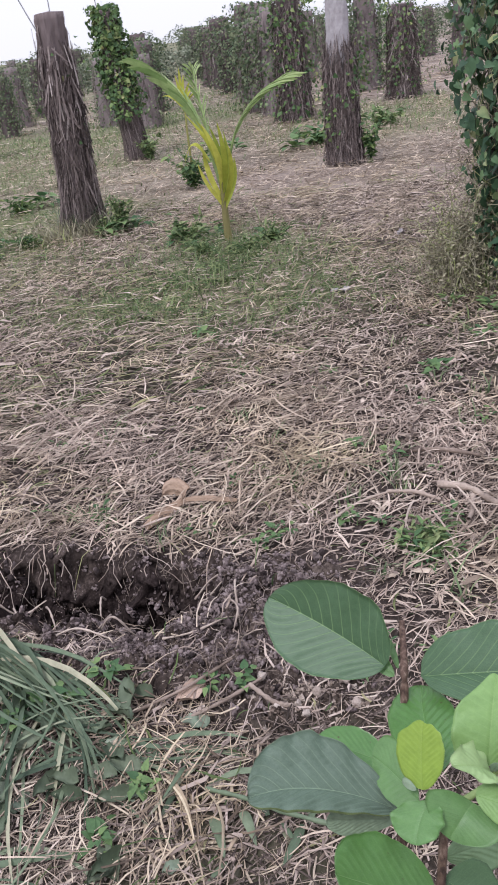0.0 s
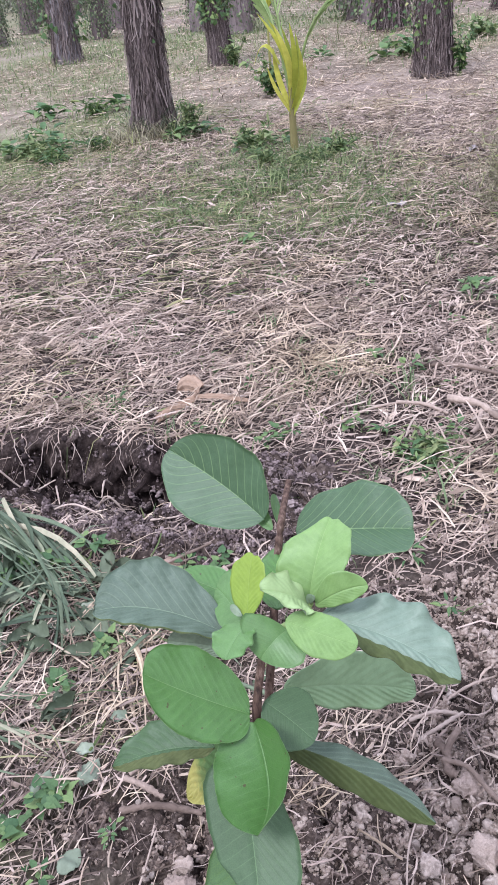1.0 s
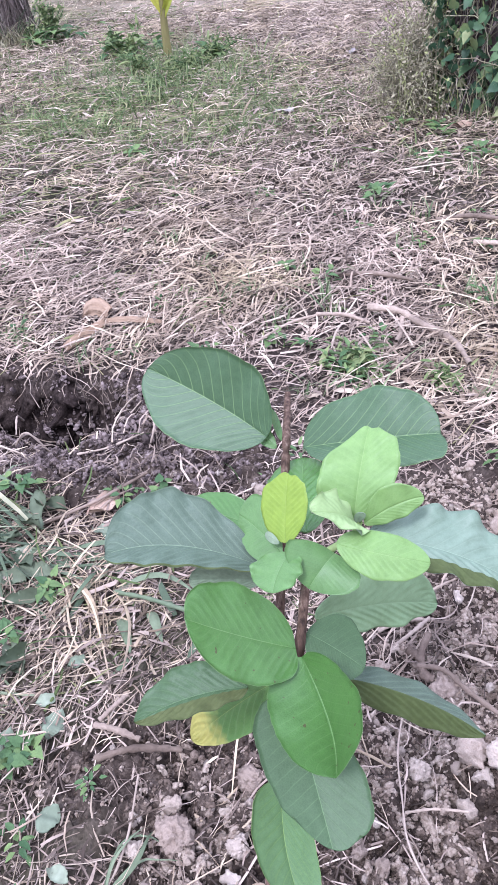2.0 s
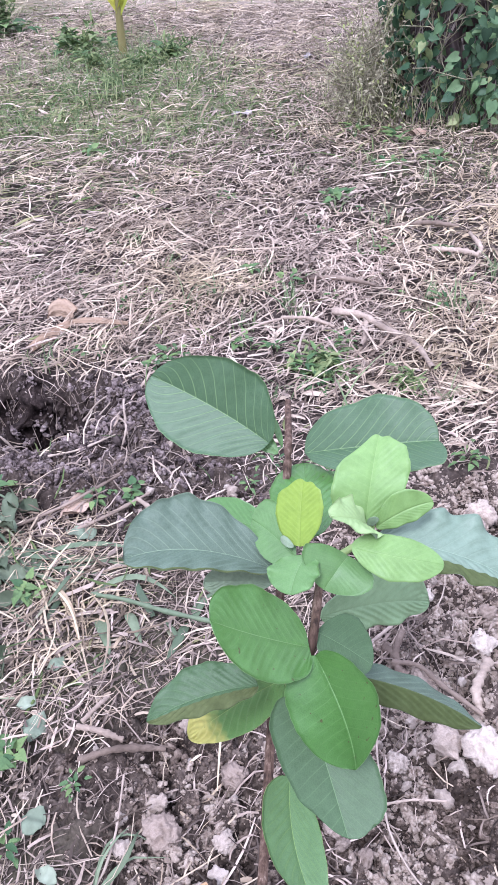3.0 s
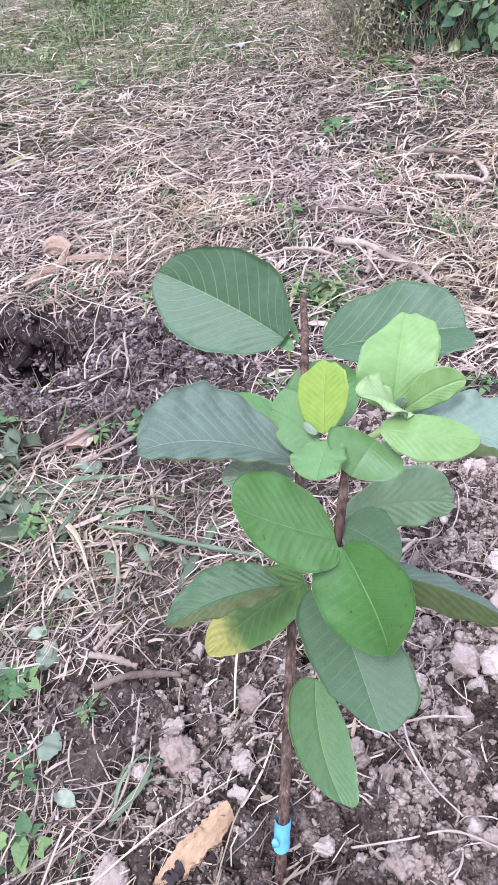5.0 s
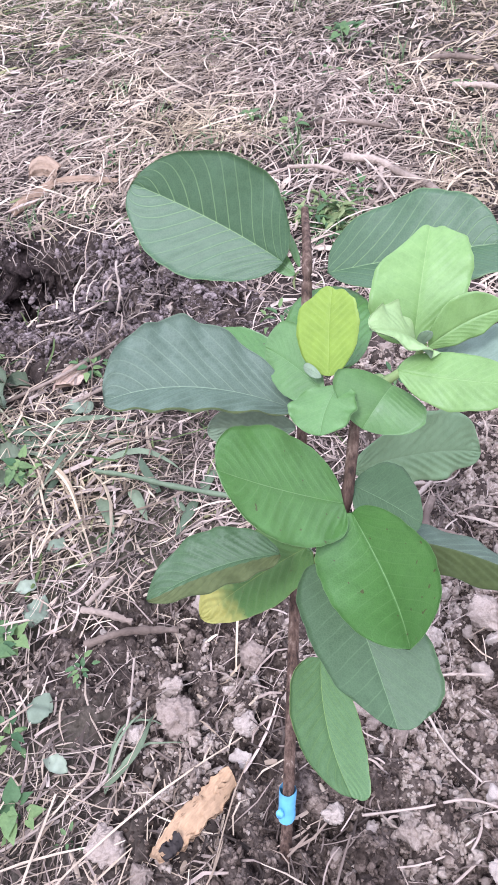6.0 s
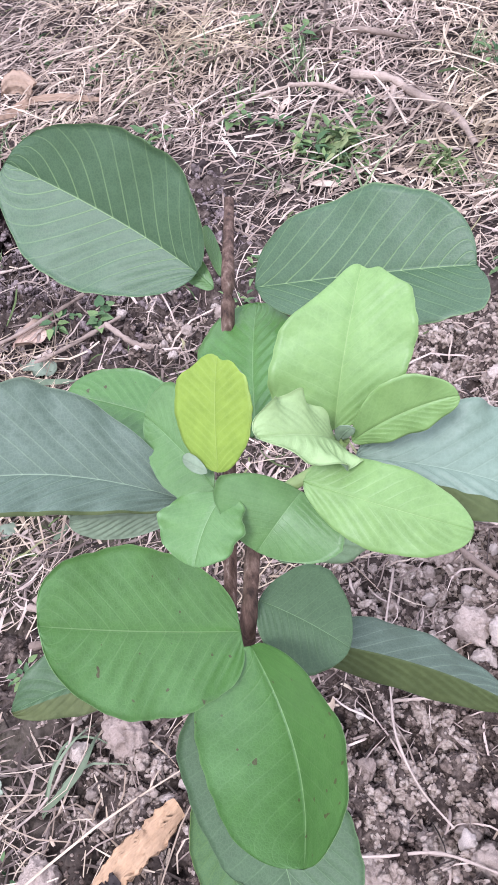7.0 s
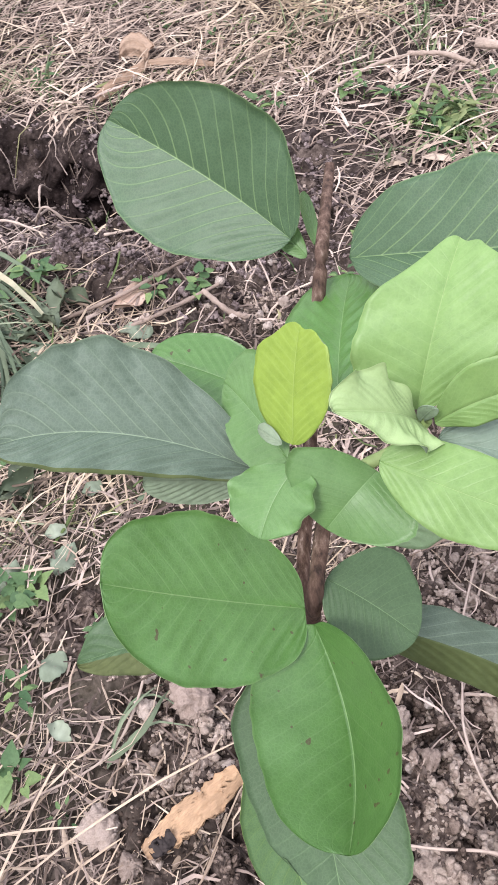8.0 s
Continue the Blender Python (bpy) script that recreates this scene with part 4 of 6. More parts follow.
M["petiole"] = varied("leaf_stalk", [(0.0, (0.2, 0.3, 0.1)), (1.0, (0.3, 0.38, 0.16))], 150, 0.6, island=False)
NODE, FORK, TOP = (0.5, 0.945, 0.645), (0.511, 0.748, 0.607), (0.521, 0.776, 0.695)
SHOOT = (0.553, 0.785, 0.69)
plant_part("branch", mesh_from("branch", *stem_tube([(0.52, 0.772, 0.675), (0.537, 0.778, 0.683), SHOOT, (0.56, 0.785, 0.705)], [0.0035, 0.003, 0.0026, 0.002], 16, 8, seed=2), M["petiole"]), "soft green shoot")
guava_leaf((0.482, 0.957, 0.656), (0.362, 1.021, 0.7), (0.456, 0.988, 0.722), (0.4, 0.963, 0.656), G_DARK, p=1.12, q=0.5, wide=1.17, arch=-0.009, foot=NODE, ripple=0.03, corr=0.35)
guava_leaf((0.517, 0.95, 0.648), (0.64, 0.912, 0.689), (0.593, 0.953, 0.71), (0.605, 0.872, 0.69), G_DARK, p=0.84, q=0.42, wide=1.08, arch=-0.008, foot=NODE, ripple=0.03, corr=0.4)
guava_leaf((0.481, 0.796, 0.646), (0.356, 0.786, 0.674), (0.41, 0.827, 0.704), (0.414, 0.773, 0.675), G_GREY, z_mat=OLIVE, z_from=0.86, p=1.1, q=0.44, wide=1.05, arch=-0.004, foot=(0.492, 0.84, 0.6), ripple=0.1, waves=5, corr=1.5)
guava_leaf((0.502, 0.786, 0.683), (0.506, 0.814, 0.733), (0.483, 0.811, 0.701), (0.52, 0.791, 0.717), G_YOUNG, corr=0.35, q=0.5, foot=TOP, blunt=0.25, notch=0.14)
guava_leaf((0.556, 0.797, 0.697), (0.571, 0.849, 0.75), (0.528, 0.81, 0.727), (0.591, 0.813, 0.739), G_PALE, corr=0.35, p=0.93, q=0.47, foot=SHOOT, blunt=0.15, notch=0.12, ripple=0.04)
guava_leaf((0.563, 0.787, 0.701), (0.607, 0.791, 0.724), (0.579, 0.794, 0.733), (0.59, 0.785, 0.708), G_PALE, corr=0.35, foot=SHOOT, ripple=0.06)
guava_leaf((0.556, 0.787, 0.702), (0.523, 0.765, 0.735), (0.538, 0.785, 0.738), (0.56, 0.763, 0.715), G_PALEST, foot=SHOOT, ripple=0.15)
guava_leaf((0.541, 0.766, 0.702), (0.604, 0.73, 0.717), (0.575, 0.767, 0.712), (0.569, 0.735, 0.695), G_PALE, corr=0.35, q=0.5, foot=(0.53, 0.777, 0.68), ripple=0.05)
guava_leaf((0.54, 0.773, 0.684), (0.519, 0.752, 0.668), (0.504, 0.769, 0.7), (0.557, 0.749, 0.673), G_LIGHT, corr=0.4, foot=(0.525, 0.776, 0.68), q=0.45)
guava_leaf((0.506, 0.77, 0.69), (0.492, 0.741, 0.676), (0.475, 0.768, 0.676), (0.514, 0.749, 0.689), G_LIGHT, corr=0.4, foot=TOP, q=0.5, ripple=0.08)
guava_leaf((0.499, 0.786, 0.67), (0.463, 0.828, 0.675), (0.484, 0.832, 0.69), (0.474, 0.792, 0.662), G_LIGHT, corr=0.4, foot=TOP)
guava_leaf((0.507, 0.739, 0.613), (0.43, 0.712, 0.684), (0.464, 0.755, 0.671), (0.474, 0.688, 0.638), G_MID, corr=0.35, q=0.36, p=1.0, foot=FORK, ripple=0.025, waves=3, arch=-0.005)
guava_leaf((0.512, 0.732, 0.611), (0.534, 0.635, 0.605), (0.488, 0.683, 0.605), (0.552, 0.682, 0.632), G_MID, corr=0.3, q=0.44, p=1.05, wide=1.02, foot=FORK, arch=-0.027, ripple=0.03, waves=3)
guava_leaf((0.516, 0.758, 0.608), (0.562, 0.742, 0.582), (0.55, 0.776, 0.601), (0.53, 0.73, 0.59), G_DEEP, corr=0.6, wide=1.1, foot=FORK)
guava_leaf((0.502, 0.712, 0.582), (0.531, 0.623, 0.526), (0.4777, 0.673, 0.562), (0.56, 0.657, 0.549), G_DEEP, corr=0.2, q=0.4, p=0.86, wide=1.0, blunt=0.2, arch=-0.004, foot=(0.503, 0.76, 0.53))
guava_leaf((0.49, 0.707, 0.468), (0.5073, 0.63, 0.391), (0.461, 0.667, 0.453), (0.5233, 0.662, 0.408), G_LOW, corr=0.6, q=0.4, p=1.0, wide=0.9, arch=-0.008, foot=(0.487, 0.79, 0.42))
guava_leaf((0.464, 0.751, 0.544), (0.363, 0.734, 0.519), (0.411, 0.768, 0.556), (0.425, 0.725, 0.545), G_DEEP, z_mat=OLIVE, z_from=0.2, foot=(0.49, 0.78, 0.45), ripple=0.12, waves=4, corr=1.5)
guava_leaf((0.486, 0.772, 0.522), (0.381, 0.838, 0.322), (0.4276, 0.828, 0.458), (0.457, 0.778, 0.432), G_SICK, q=0.45, foot=(0.484, 0.82, 0.42))
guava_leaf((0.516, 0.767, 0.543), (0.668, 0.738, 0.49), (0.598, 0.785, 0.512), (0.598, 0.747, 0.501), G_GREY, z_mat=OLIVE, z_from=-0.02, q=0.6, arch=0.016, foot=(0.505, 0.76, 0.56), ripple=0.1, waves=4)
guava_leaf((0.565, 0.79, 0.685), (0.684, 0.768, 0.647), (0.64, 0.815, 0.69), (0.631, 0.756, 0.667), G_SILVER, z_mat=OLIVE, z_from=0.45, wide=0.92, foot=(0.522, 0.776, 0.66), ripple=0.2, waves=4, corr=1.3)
guava_leaf((0.523, 0.803, 0.572), (0.646, 0.881, 0.497), (0.594, 0.86, 0.575), (0.59, 0.84, 0.51), G_SAGE, foot=(0.51, 0.76, 0.58), ripple=0.1, corr=0.7)
guava_leaf((0.481, 0.812, 0.612), (0.42, 0.792, 0.637), (0.448, 0.802, 0.647), (0.441, 0.792, 0.617), UNDER, foot=(0.49, 0.86, 0.56))
guava_leaf((0.48, 0.85, 0.635), (0.412, 0.866, 0.652), (0.45, 0.885, 0.648), (0.452, 0.836, 0.642), G_MID, foot=(0.52, 0.775, 0.67))
guava_leaf((0.518, 0.83, 0.65), (0.517, 0.955, 0.63), (0.48, 0.91, 0.628), (0.545, 0.89, 0.652), G_MID, foot=TOP)
# curled buds and ears
for b_, t_, a_, z_, m_ in [((0.491, 0.955, 0.645), (0.466, 0.972, 0.655), (0.48, 0.972, 0.66), (0.475, 0.96, 0.646), G_LIGHT),
                           ((0.495, 0.965, 0.645), (0.487, 0.995, 0.662), (0.486, 0.978, 0.662), (0.495, 0.982, 0.652), G_LIGHT),
                           ((0.497, 0.787, 0.682), (0.486, 0.791, 0.688), (0.491, 0.793, 0.688), (0.49, 0.787, 0.683), UNDER),
                           ((0.557, 0.787, 0.702), (0.562, 0.783, 0.716), (0.556, 0.786, 0.712), (0.563, 0.784, 0.71), UNDER)]:
    guava_leaf(b_, t_, a_, z_, m_, cup=0.3)

tr = np.random.default_rng(3)
turn_ = np.linspace(0, 6 * 6.283, 130)
zc = 0.054 + 0.0068 * turn_ / 6.283
rt = 0.0098 * (1 + 0.02 * tr.normal(0, 1, 130))
P = np.column_stack([0.449 + 0.085 * zc + rt * np.cos(turn_), 0.713 + 0.35 * zc + rt * np.sin(turn_), zc])
tv, tf = ribbons(P[None], np.full((1, 130), 0.006), np.array([[0.08, 0.33, 0.94]]), 0.05)
kv, kf = lump(random.Random(8), 0.45, 2)
tv2, tf2 = kv * np.array([0.006, 0.006, 0.009]) + np.array([0.446, 0.728, 0.073]), kf
tie = plant_part("tie", mesh_from("tie", *joined([(tv, np.concatenate([tf[:, :3], tf[:, [0, 2, 3]]])), (tv2, tf2)]), M["tie"]), "wrapped bright blue plastic tape at the graft")


# ---------------------------------------------------------------- sticks, roots, husk, bark, fallen leaves
def on_ground(points, up=0.006):
    return [(px, py, float(ground_z(np.array(px), np.array(py))) + up + (pz if pz else 0)) for px, py, pz in points]


def stick(points, r0, r1, label, name="stick", mat="stick", category="stick", group="sticks in the straw", up=0.008, seed=0, fork=None):
    r0, r1 = r0 * 0.72, r1 * 0.72
    if points[0][1] > 2.1:
        up += 0.024
    jr = random.Random(len(label) + seed)
    points = [(a_ + jr.gauss(0, 0.7 * r0), b_ + jr.gauss(0, 0.7 * r0), c_) for a_, b_, c_ in points]
    t1 = stem_tube(on_ground(points, up), [r0, 0.5 * (r0 + r1) * 0.95, 0.5 * (r0 + r1) * 1.2, r1], 26, 8, 0.26, seed)
    parts = [t1]
    if fork:
        parts.append(stem_tube(on_ground(fork, up), [r0 * 0.7, r1], 10, 6, 0.15, seed + 1))
    return tagged(new(name, mesh_from(name, *joined(parts), M[mat])), label, category, group)


stick([(0.70, 2.31, 0.02), (0.77, 2.27, 0.02), (0.83, 2.25, 0.01), (0.91, 2.16, 0), (0.93, 2.05, 0)], 0.015, 0.009, "pale forked root stick lying in the straw", fork=[(0.785, 2.262, 0.01), (0.775, 2.2, 0), (0.755, 2.14, 0.01)])
stick([(0.38, 2.17, 0), (0.47, 2.26, 0.01), (0.56, 2.32, 0)], 0.006, 0.004, "thin pale stick lying in the straw")
stick([(0.56, 2.32, 0), (0.63, 2.3, 0.01), (0.7, 2.25, 0)], 0.008, 0.006, "thin brown stick lying in the straw")
stick([(0.62, 2.55, 0), (0.73, 2.53, 0.012), (0.85, 2.5, 0)], 0.011, 0.007, "brown twig lying in the straw")
stick([(0.98, 2.92, 0), (1.07, 2.93, 0.01), (1.18, 2.91, 0)], 0.012, 0.01, "grey brown twig lying in the straw")
stick([(1.07, 2.74, 0), (1.13, 2.71, 0.012), (1.19, 2.67, 0.01)], 0.013, 0.01, "bent brown twig lying in the straw")
stick([(1.2, 2.68, 0.0), (1.21, 2.72, 0.015), (1.2, 2.79, 0.02)], 0.012, 0.008, "short brown twig lying in the straw")
stick([(0.185, 0.997, 0.006), (0.24, 1.0, 0.014), (0.305, 1.007, 0.01)], 0.009, 0.006, "split dry stalk on the soil")
stick([(0.175, 1.05, 0.014), (0.208, 1.032, 0.018), (0.242, 1.015, 0.014)], 0.0075, 0.0065, "short dry stalk on the soil")
stick([(0.176, 1.048, 0.02), (0.198, 1.072, 0.026), (0.217, 1.096, 0.02)], 0.0055, 0.0045, "short dry stalk on the straw", seed=21)
stick([(0.1, 1.5, 0.01), (0.17, 1.54, 0.02), (0.24, 1.59, 0.01)], 0.006, 0.004, "pale straw stem beside the dug hole")
stick([(-0.05, 1.5, 0.01), (0.07, 1.56, 0.03), (0.17, 1.645, 0.02)], 0.005, 0.004, "long pale cane beside the dug hole")
stick([(0.22, 1.58, 0.01), (0.27, 1.54, 0.01), (0.31, 1.52, 0)], 0.007, 0.007, "short pale cane beside the dug hole")
stick([(0.675, 1.172, 0.012), (0.69, 1.152, 0.018), (0.704, 1.132, 0.018), (0.711, 1.115, 0.012)], 0.0115, 0.009, "gnarled root piece in the dug soil", seed=5, fork=[(0.691, 1.15, 0.02), (0.698, 1.172, 0.024), (0.711, 1.2, 0.02)])
stick([(0.688, 1.142, 0.02), (0.722, 1.118, 0.026), (0.76, 1.09, 0.024), (0.815, 1.042, 0.012)], 0.0062, 0.005, "thin straight stick on the dug soil", seed=6)
stick([(0.846, 1.13, 0.014), (0.822, 1.108, 0.02), (0.81, 1.08, 0.018), (0.813, 1.048, 0.006)], 0.013, 0.009, "short bent root stub in the dug soil", seed=9)
stick([(0.629, 1.222, 0.008), (0.675, 1.235, 0.016), (0.718, 1.242, 0.01)], 0.0055, 0.004, "pale root in the dug soil", mat="root", seed=3)
stick([(0.658, 1.187, 0.01), (0.69, 1.21, 0.022), (0.722, 1.245, 0.016)], 0.0055, 0.0035, "pale root in the dug soil", mat="root", seed=4)
stick([(0.66, 1.09, 0.012), (0.641, 0.99, 0.02), (0.639, 0.92, 0.022), (0.637, 0.86, 0.032), (0.657, 0.806, 0.03), (0.69, 0.766, 0.018)], 0.0023, 0.0017, "dry grass stem with a bent node on the soil", "grass_stalk", "root", "grass", "dry stalks", 0.006, 78, fork=[(0.638, 0.88, 0.02), (0.652, 0.85, 0.022), (0.662, 0.81, 0.008)])
stick([(0.545, 0.742, 0.006), (0.61, 0.737, 0.036), (0.667, 0.736, 0.045), (0.73, 0.72, 0.02)], 0.0023, 0.0018, "thin pale root on the soil", mat="root", seed=12)
stick([(0.645, 0.91, 0.01), (0.68, 0.905, 0.028), (0.725, 0.905, 0.02)], 0.003, 0.0024, "thin brown twig on the soil", seed=13)
stick([(0.66, 1.24, 0), (0.72, 1.3, 0.01), (0.78, 1.33, 0)], 0.004, 0.003, "thin pale stem in the dug soil")

for i, pts in enumerate([[(-0.12, 1.88, 0.02), (-0.06, 1.91, 0.04), (-0.02, 1.94, 0.03)], [(-0.02, 1.95, 0.02), (0.03, 1.93, 0.04), (0.11, 1.95, 0.02)], [(-0.03, 1.77, 0.0), (-0.01, 1.83, 0.05), (0.01, 1.92, 0.03)],
                         [(0.04, 1.84, 0.01), (0.08, 1.86, 0.03), (0.1, 1.87, 0.02)], [(0.15, 1.82, 0.01), (0.18, 1.76, 0.03), (0.17, 1.72, 0.0)], [(0.16, 1.88, 0.02), (0.17, 1.81, 0.03), (0.18, 1.75, 0)],
                         [(-0.18, 1.8, 0.01), (-0.13, 1.78, 0.05), (-0.08, 1.8, 0.01)], [(-0.2, 1.95, 0.04), (-0.18, 1.87, 0.06), (-0.17, 1.79, 0.01)], [(-0.4, 2.0, 0.06), (-0.36, 1.93, 0.09), (-0.33, 1.88, 0.03)], [(0.0, 1.72, 0.01), (0.07, 1.73, 0.02), (0.15, 1.76, 0.0)], [(-0.46, 1.95, 0.1), (-0.42, 1.9, 0.1), (-0.36, 1.86, 0.06)], [(-0.5, 1.9, 0.08), (-0.44, 1.93, 0.1), (-0.39, 1.99, 0.09)], [(-0.24, 2.02, 0.06), (-0.22, 1.95, 0.09), (-0.21, 1.9, 0.07)], [(0.02, 1.99, 0.05), (0.09, 2.0, 0.03), (0.2, 1.98, 0.01)], [(-0.3, 1.74, 0.01), (-0.22, 1.76, 0.03), (-0.13, 1.745, 0.01)]]):
    stick(pts, 0.0042, 0.0024, "pale torn root sticking out of the dug hole", "root", "root", "root", "torn roots at the hole", 0.004, i)

fine = []
rr = np.random.default_rng(17)
for i in range(230):
    cx, cy, a, L = rr.uniform(-0.55, 0.35), rr.uniform(1.62, 2.08), rr.uniform(0, 6.28), rr.uniform(0.04, 0.14)
    p = np.array([(cx + math.cos(a) * L * s_, cy + math.sin(a) * L * s_, 0) for s_ in np.linspace(0, 1, 5)]) + np.column_stack([rr.normal(0, 0.007, (5, 2)), np.zeros(5)])
    p[:, 2] = ground_z(p[:, 0], p[:, 1]) + np.abs(rr.normal(0.006, 0.008, 5))
    fine.append(tubes(p[None], np.full((1, 5), rr.uniform(0.0005, 0.0011)), 3))
for i in range(24):
    hx, hz = rr.choice((-0.55, -0.44, -0.38, -0.2, -0.12, 0.0)) + rr.normal(0, 0.035), rr.uniform(0.03, 0.13)
    hy = 2.085 + rr.normal(0, 0.02)
    q_ = np.linspace(0, 1, 6)
    p = np.column_stack([hx + rr.normal(0, 0.06) * q_ + 0.006 * np.sin(9 * q_ + i), hy - (0.03 + 0.6 * hz * rr.uniform(0.3, 1)) * q_, 0.03 - hz * q_ ** 1.3])
    p[:, 2] = np.maximum(p[:, 2], ground_z(p[:, 0], p[:, 1]) + 0.004)
    fine.append(tubes(p[None], np.full((1, 6), rr.uniform(0.0007, 0.0017)), 3))
tagged(new("fine_roots", mesh_from("fine_roots", *joined(fine), M["root"])), "thin pale rootlets torn out of the dug soil", "roots", kind="stuff")


def sheet(name, W, L, curl, twist, mat, seed, nu=14, nv=7, thick=0.0012, taper=0.6, rough=0.03):
    """A curled strip with thickness, for husk, bark and fallen leaves."""
    r = np.random.default_rng(seed)
    u, v = np.meshgrid(np.linspace(-0.5, 0.5, nu), np.linspace(-1, 1, nv), indexing="ij")
    w = W * (np.cos(u * np.pi * 0.95) ** taper) * (1 + 0.08 * r.normal(0, 1, u.shape) * (np.abs(v) > 0.9) * min(1, W / 0.02))
    X = np.stack([u * L, v * w, curl * W * v ** 2 + twist * L * u * v + 0.25 * W * np.sin(u * 9 + seed + v) + rough * W * r.normal(0, 1, u.shape)], -1)
    V = np.concatenate([X.reshape(-1, 3), (X - np.array([0, 0, thick])).reshape(-1, 3)])
    i = np.arange(nu * nv).reshape(nu, nv)
    f = np.stack([i[:-1, :-1], i[1:, :-1], i[1:, 1:], i[:-1, 1:]], -1).reshape(-1, 4)
    ring = np.concatenate([i[:, 0], i[-1, 1:], i[-2::-1, -1], i[0, -2:0:-1]])
    nxt = np.roll(ring, -1)
    rim = np.stack([ring, nxt, nxt + nu * nv, ring + nu * nv], -1)
    return mesh_from(name, V, np.concatenate([f, f[:, ::-1] + nu * nv, rim]), mat)


def lay(name, me, cx, cy, up, turn, tilt, label, category, group=""):
    ob = new(name, me)
    ob.location = (cx, cy, float(ground_z(np.array(cx), np.array(cy))) + up)
    ob.rotation_euler = (tilt, tilt * 0.5, turn)
    return tagged(ob, label, category, group)


bark = lay("bark_piece", sheet("bark_piece", 0.0175, 0.13, -0.6, 0.15, M["bark"], 2, nu=30, nv=11, thick=0.007, taper=0.28, rough=0.13), 0.345, 0.745, 0.046, math.atan2(0.09, 0.09) + 0.02, 0.12, "torn tan piece of bark on the soil", "bark")
char = child(new("charred_end", sheet("charred_end", 0.009, 0.03, -0.5, 0.3, M["char"], 3, nu=12, thick=0.006, taper=0.15, rough=0.35)), bark)
char.location = (-0.045, -0.006, 0.003)
tagged(char, "blackened end of the bark")
husk = thing("dry_husk", "curled dry brown sheath lying in the straw", "husk", (-0.08, 2.39, 0.012))


def sheath(name, points, half, across, seed, thick=0.003, k=30, nv=9, taper=0.4):
    """A fluted woody strip that follows a bent line."""
    r = np.random.default_rng(seed)
    P, v = curve_through(points, k) + np.array([0.02, -0.035, 0]), np.linspace(-1, 1, nv)
    A = np.array(across, float) / np.linalg.norm(across)
    N = np.cross(np.gradient(P, axis=0), A)
    N /= np.linalg.norm(N, axis=1, keepdims=True) + 1e-9
    w = half * np.sin(np.pi * np.linspace(0.08, 0.94, k)) ** taper * (1 + 0.06 * r.normal(0, 1, k))
    flute = half * (0.16 * np.sin(v * 8 + seed) + 0.1 * np.sin(v * 17))
    X = P[:, None] + A * (v[None, :, None] * w[:, None, None]) + N[:, None] * (flute[None] - 0.5 * half * v[None] ** 2 + half * 0.04 * r.normal(0, 1, (k, nv)))[..., None]
    V = np.concatenate([X.reshape(-1, 3), (X - N[:, None] * thick).reshape(-1, 3)])
    i = np.arange(k * nv).reshape(k, nv)
    f = np.stack([i[:-1, :-1], i[1:, :-1], i[1:, 1:], i[:-1, 1:]], -1).reshape(-1, 4)
    ring = np.concatenate([i[:, 0], i[-1, 1:], i[-2::-1, -1], i[0, -2:0:-1]])
    nxt = np.roll(ring, -1)
    rim = np.stack([ring, nxt, nxt + k * nv, ring + k * nv], -1)
    ob = new(name, mesh_from(name, V, np.concatenate([f, f[:, ::-1] + k * nv, rim]), M["husk"]))
    ob.parent, ob.matrix_parent_inverse = husk, husk.matrix_world.inverted()


M["husk"] = varied("dry_sheath", [(0.0, (0.17, 0.105, 0.07)), (0.5, (0.31, 0.21, 0.145)), (1.0, (0.44, 0.325, 0.24))], 130, 0.8, island=False, bump=0.8, distance=0.003, stretch=(0.4, 1.4, 1.4))
sheath("strip", [(-0.08, 2.37, 0.035), (0.0, 2.365, 0.04), (0.095, 2.36, 0.03)], 0.01, (0, 0.8, 0.5), 3)
sheath("curl", [(-0.135, 2.39, 0.05), (-0.115, 2.405, 0.06), (-0.088, 2.405, 0.058), (-0.068, 2.388, 0.045), (-0.075, 2.37, 0.035)], 0.026, (0.1, 0.55, 0.85), 5)
sheath("flap", [(-0.168, 2.26, 0.018), (-0.125, 2.315, 0.026), (-0.072, 2.365, 0.036)], 0.017, (-0.55, 0.6, 0.4), 7)

fallen_mesh = [sheet("fallen_leaf", 0.011 + 0.003 * i, 0.032 + 0.006 * i, 0.5 - 0.3 * i, 0.3 - 0.12 * i, M["fallen"], 20 + i, taper=0.5 + 0.15 * i, rough=0.05) for i in range(4)]
for i, (cx, cy, a) in enumerate([(0.116, 1.164, 0.6), (0.017, 1.315, 1.9), (0.13, 0.899, 1.1), (0.102, 1.053, 1.2), (0.165, 0.82, -0.5), (0.095, 1.492, 2.8), (0.118, 1.488, 0.3), (0.03, 1.018, 1.4), (0.08, 1.09, 0.4), (-0.05, 1.43, 0.8), (-0.12, 1.38, 2.5), (-0.2, 1.3, 1.1)]):
    lay("fallen_leaf", fallen_mesh[i % 4], cx, cy, 0.02, a, 0.15, "wilted pale grey-green leaf fallen on the straw", "leaf", "fallen leaves")
dl = sheet("dry_leaf", 0.02, 0.09, 0.6, 0.2, M["dry_leaf"], 31, taper=0.7)
lay("dry_leaf", dl, 0.09, 1.56, 0.02, 0.9, 0.25, "folded brown dry leaf beside the hole", "leaf", "dry leaves")
lay("dry_leaf", dl, 1.22, 3.92, 0.03, 0.2, 0.25, "dry brown leaf below the vine-covered post", "leaf", "dry leaves")
lt = sheet("litter_scrap", 0.02, 0.1, 0.5, 0.08, M["litter"], 41, nu=18, nv=9, taper=0.4, rough=0.16)
